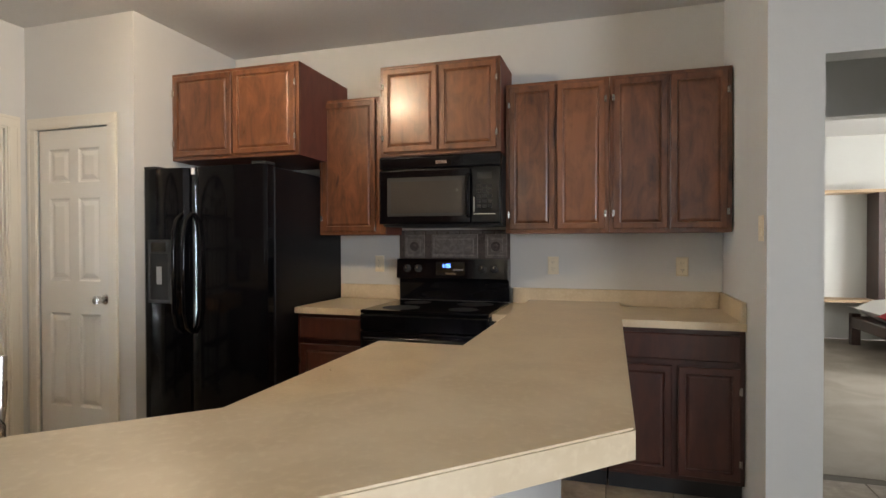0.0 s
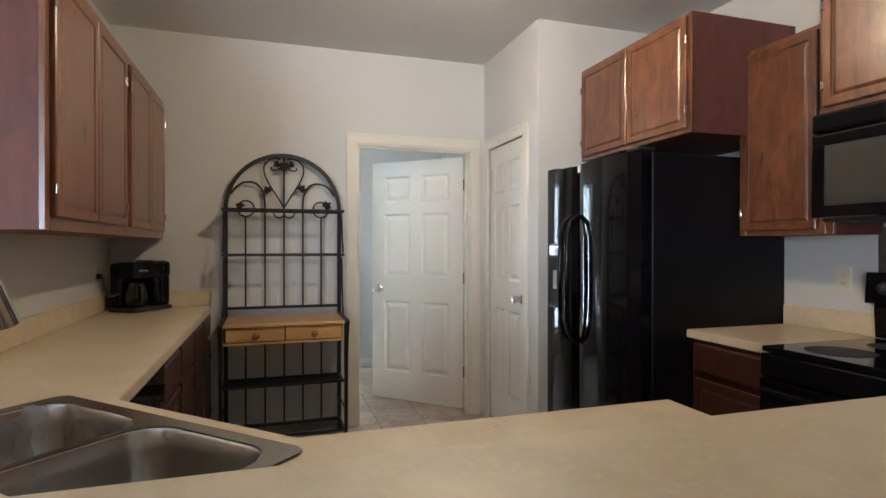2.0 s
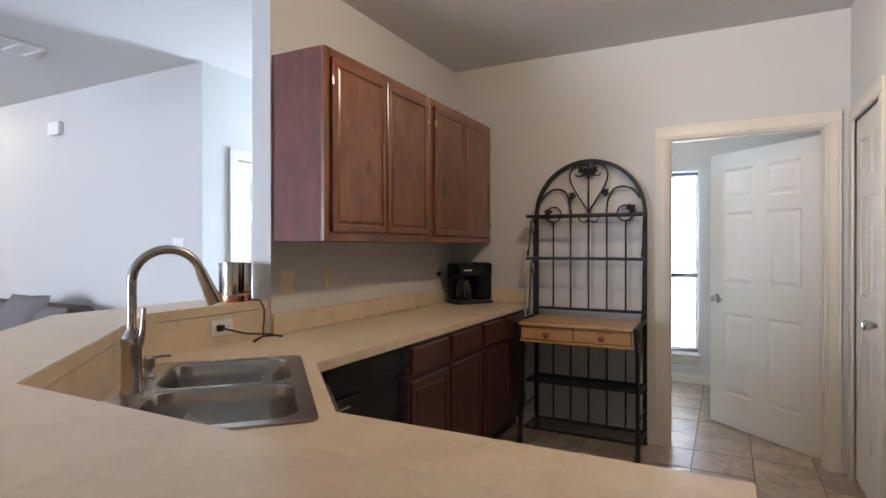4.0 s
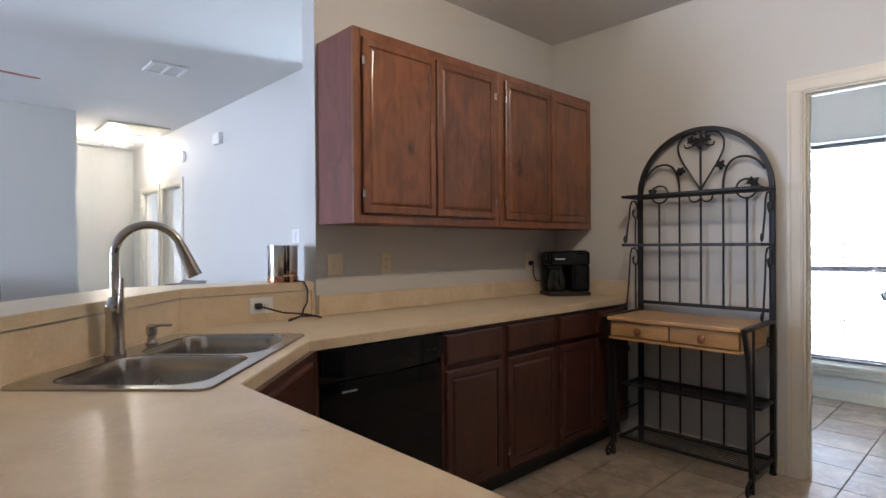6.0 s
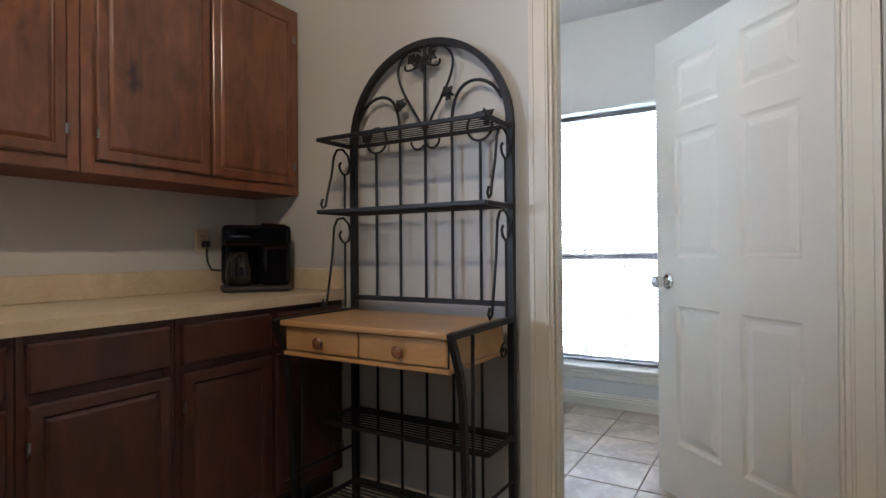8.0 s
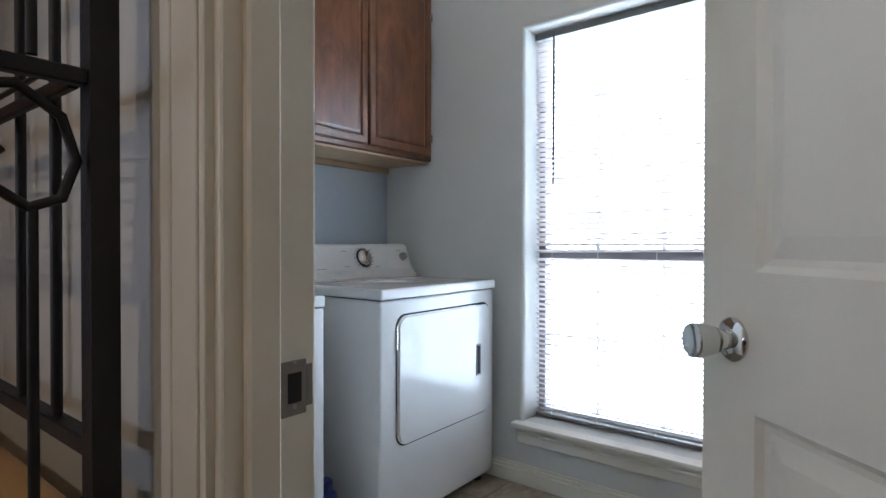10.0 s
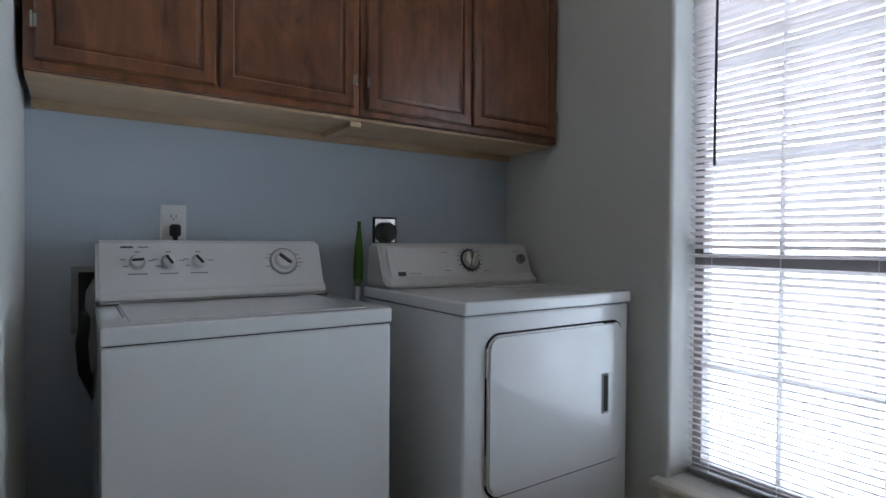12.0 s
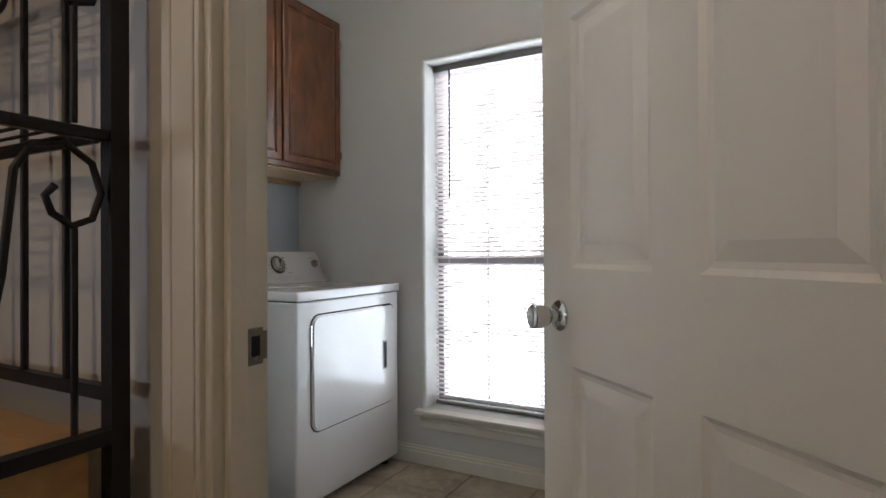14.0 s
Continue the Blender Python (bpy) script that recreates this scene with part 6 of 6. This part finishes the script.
part("control_face", extruded_x([(on_dry(0.945) + 0.0005, 0.945), (on_dry(0.945) + 0.004, 0.945), (on_dry(1.052) + 0.004, 1.052), (on_dry(1.052) + 0.0005, 1.052)], DX0 + 0.03, DX1 - 0.035), ENAMELD, co)


def on_face(z):
    return on_dry(z) + 0.004


part("dial_ring", lathe(bmesh.new(), [(0.047, 0.0005), (0.047, 0.003), (0.042, 0.004)], (-1.548, on_face(1.003) + 0.0006, 1.003), 36, Matrix.Rotation(radians(-TW), 4, "X")), BLACKM, co, "dark dial ring", smooth=40)
dial(co, -1.548, 1.003, 0.039, NICKEL, "large chrome timer dial", on_face, TW, ridge=CHROME, turn=60)
dial(co, -1.815, 1.003, 0.021, NICKEL, "small chrome dial", on_face, TW, ridge=GREYPL, turn=20)
for i in range(16):
    a = radians(22.5 * i)
    ink(co, -1.548 + 0.058 * math.cos(a), 1.003 + 0.047 * math.sin(a), 0.010, 0.003, on_face, TW, INK)
for x, z, w in ((-1.43, 1.035, 0.03), (-1.43, 0.965, 0.03), (-1.60, 1.040, 0.02), (-1.62, 0.96, 0.03), (-1.80, 1.035, 0.03), (-1.28, 0.957, 0.05)):
    ink(co, x, z, w, 0.004, on_face, TW)
ink(co, -1.222, 0.957, 0.034, 0.016, on_face, TW, INK)
part("lint_lid", boxes((-1.80, -1.52, 0.205, 0.30, 0.9052, 0.909), bev=0.002), ENAMEL, t)
for x in (DX0 + 0.05, DX1 - 0.05):
    for y in (0.05, 0.58):
        part("foot", lathe(bmesh.new(), [(0.022, -0.027), (0.022, 0.012), (0.010, 0.016)], (x, y, 0), 14), RUBBER, t)
moved(t, 0.0, 0.032, 0.027)

# plugs, outlets and hoses
bm = boxes((-0.506, -0.474, -0.038, -0.008, 1.115, 1.155), bev=0.006)
tube(bm, [(-0.490, -0.022, 1.118), (-0.490, -0.020, 1.08), (-0.498, -0.015, 0.95)], 0.008, 8)
solid("power_plug", bm, RUBBER, "black plug and cord of the washing machine", "plug", smooth=50)
t = thing("dryer_outlet", (-1.267, -0.05, 1.147), "square dryer outlet with a bright cover", "outlet")
part("cover", boxes((-1.321, -1.213, -0.049, -0.042, 1.092, 1.202), bev=0.002), BLACKM, t)
part("face", boxes((-1.313, -1.221, -0.042, -0.039, 1.100, 1.194)), CHROME, t)
bm = lathe(bmesh.new(), [(0.040, 0), (0.042, 0.018), (0.036, 0.034), (0.02, 0.038)], (-1.267, -0.038, 1.140), 24, Matrix.Rotation(radians(-90), 4, "X"))
tube(bm, [(-1.267, -0.015, 1.12), (-1.267, -0.005, 1.05), (-1.267, -0.01, 0.9)], 0.012, 10)
solid("power_plug", bm, RUBBER, "large black dryer plug with its cord", "plug", smooth=50)
t = thing("washer_box", (-0.29, -0.05, 0.83), "washer supply box, its recess's shade drawn as a dark plate", "outlet box")
for b in ((-0.42, -0.162, -0.049, -0.036, 1.005, 1.022), (-0.42, -0.162, -0.049, -0.036, 0.822, 0.838), (-0.180, -0.162, -0.049, -0.036, 0.838, 1.005), (-0.42, -0.402, -0.049, -0.036, 0.838, 1.005)):
    part("frame", boxes(b, bev=0.002), GREYPL, t)
# flat plate in place of a recess; the shade is put into its colour
part("inside", boxes((-0.402, -0.180, -0.049, -0.045, 0.838, 1.005)), BLACKM, t)
part("valve", tube(bmesh.new(), [(-0.225, -0.044, 0.955), (-0.225, -0.015, 0.955), (-0.225, -0.012, 0.93)], 0.012, 10), BRASS, t)
moved(t, -0.048, 0.0)
solid("washer_hose", tube(bmesh.new(), [(-0.267, -0.012, 0.93), (-0.247, 0.01, 0.88), (-0.235, 0.03, 0.80), (-0.241, 0.03, 0.72), (-0.270, 0.0, 0.64), (-0.303, -0.026, 0.56), (-0.315, -0.026, 0.40)], 0.016, 12), RUBBER, "thick black water hose beside the washer", "hose", smooth=60)
solid("drain_hose", tube(bmesh.new(), [(-0.295, -0.015, 0.97), (-0.277, 0.0, 0.985), (-0.259, 0.01, 0.95), (-0.251, 0.012, 0.82), (-0.259, 0.008, 0.72), (-0.283, -0.012, 0.63), (-0.307, -0.028, 0.50)], 0.013, 12), GREYPL, "grey drain hose beside the washer", "hose", smooth=60)
t = thing("duster", (-1.075, 0.02, 0), "green duster with a white handle behind the machines", "duster")
part("handle", tube(bmesh.new(), [(-1.06, 0.05, 0.0), (-1.085, 0.0, 0.96)], 0.009, 10), WPLATE, t, smooth=60)
part("head", lathe(bmesh.new(), [(0.012, 0), (0.018, 0.03), (0.020, 0.07), (0.016, 0.14), (0.010, 0.20), (0.006, 0.235), (0.008, 0.250)], (-1.086, 0.0, 0.93), 18, Matrix.Rotation(radians(-2), 4, "X")), GREENP, t, "translucent green head", smooth=60)
moved(t, -0.042, 0.0)
t = thing("detergent_bottle", (-1.03, 0.50, 0), "blue plastic detergent bottle between the machines", "bottle")
part("body", lathe(bmesh.new(), [(0.055, 0), (0.058, 0.02), (0.058, 0.15), (0.04, 0.19), (0.025, 0.20)], (-1.03, 0.50, 0.0), 24), BLUEP, t, smooth=50)
part("cap", lathe(bmesh.new(), [(0.028, 0.20), (0.028, 0.235), (0.022, 0.24)], (-1.03, 0.50, 0.0), 20), BLUEP, t, smooth=40)

# strike plate on the jamb
t = thing("strike_plate", (-0.064, 1.62, 0.98), "satin metal strike plate in the door jamb", "strike plate")
part("plate", boxes((-0.095, -0.064, 1.6192, 1.6215, 0.950, 1.005), bev=0.0008), STRIKE, t)
part("latch_hole", boxes((-0.088, -0.072, 1.6216, 1.6222, 0.963, 0.993)), HOLE, t)
part("lip", boxes((-0.104, -0.095, 1.6150, 1.6205, 0.956, 0.999), bev=0.001), STRIKE, t)
part("screw", boxes((-0.082, -0.078, 1.6216, 1.6222, 1.002, 1.006)), GREYPL, t)
part("screw", boxes((-0.082, -0.078, 1.6216, 1.6222, 0.957, 0.961)), GREYPL, t)
moved(t, 0.006, -0.015, -0.024)

# ---------------------------------------------------------------- floor tiles
TS, GAP = 0.336, 0.005
tm = bmesh.new()
box(tm, -TS / 2 + GAP / 2, TS / 2 - GAP / 2, -TS / 2 + GAP / 2, TS / 2 - GAP / 2, -0.006, 0.0, bev=0.002)
tile_mesh = mesh_of("tile", tm, TILE)
for i in range(-5, 19):
    for k in range(-7, 8):
        x, y = -0.67 + TS * (i + 0.5), 1.42 + TS * (k + 0.5)
        inside = (-1.98 < x < -0.02 and -0.1 < y < 2.9) or (-0.02 <= x < 4.0 and -0.5 < y < 3.2) or (4.0 <= x < 5.5 and 2.75 < y < 3.4)
        if not inside:
            continue
        ob = new("tile", tile_mesh)
        ob.parent = floor_tiles
        ob.location = (x, y, (random.random() - 0.5) * 0.0012)
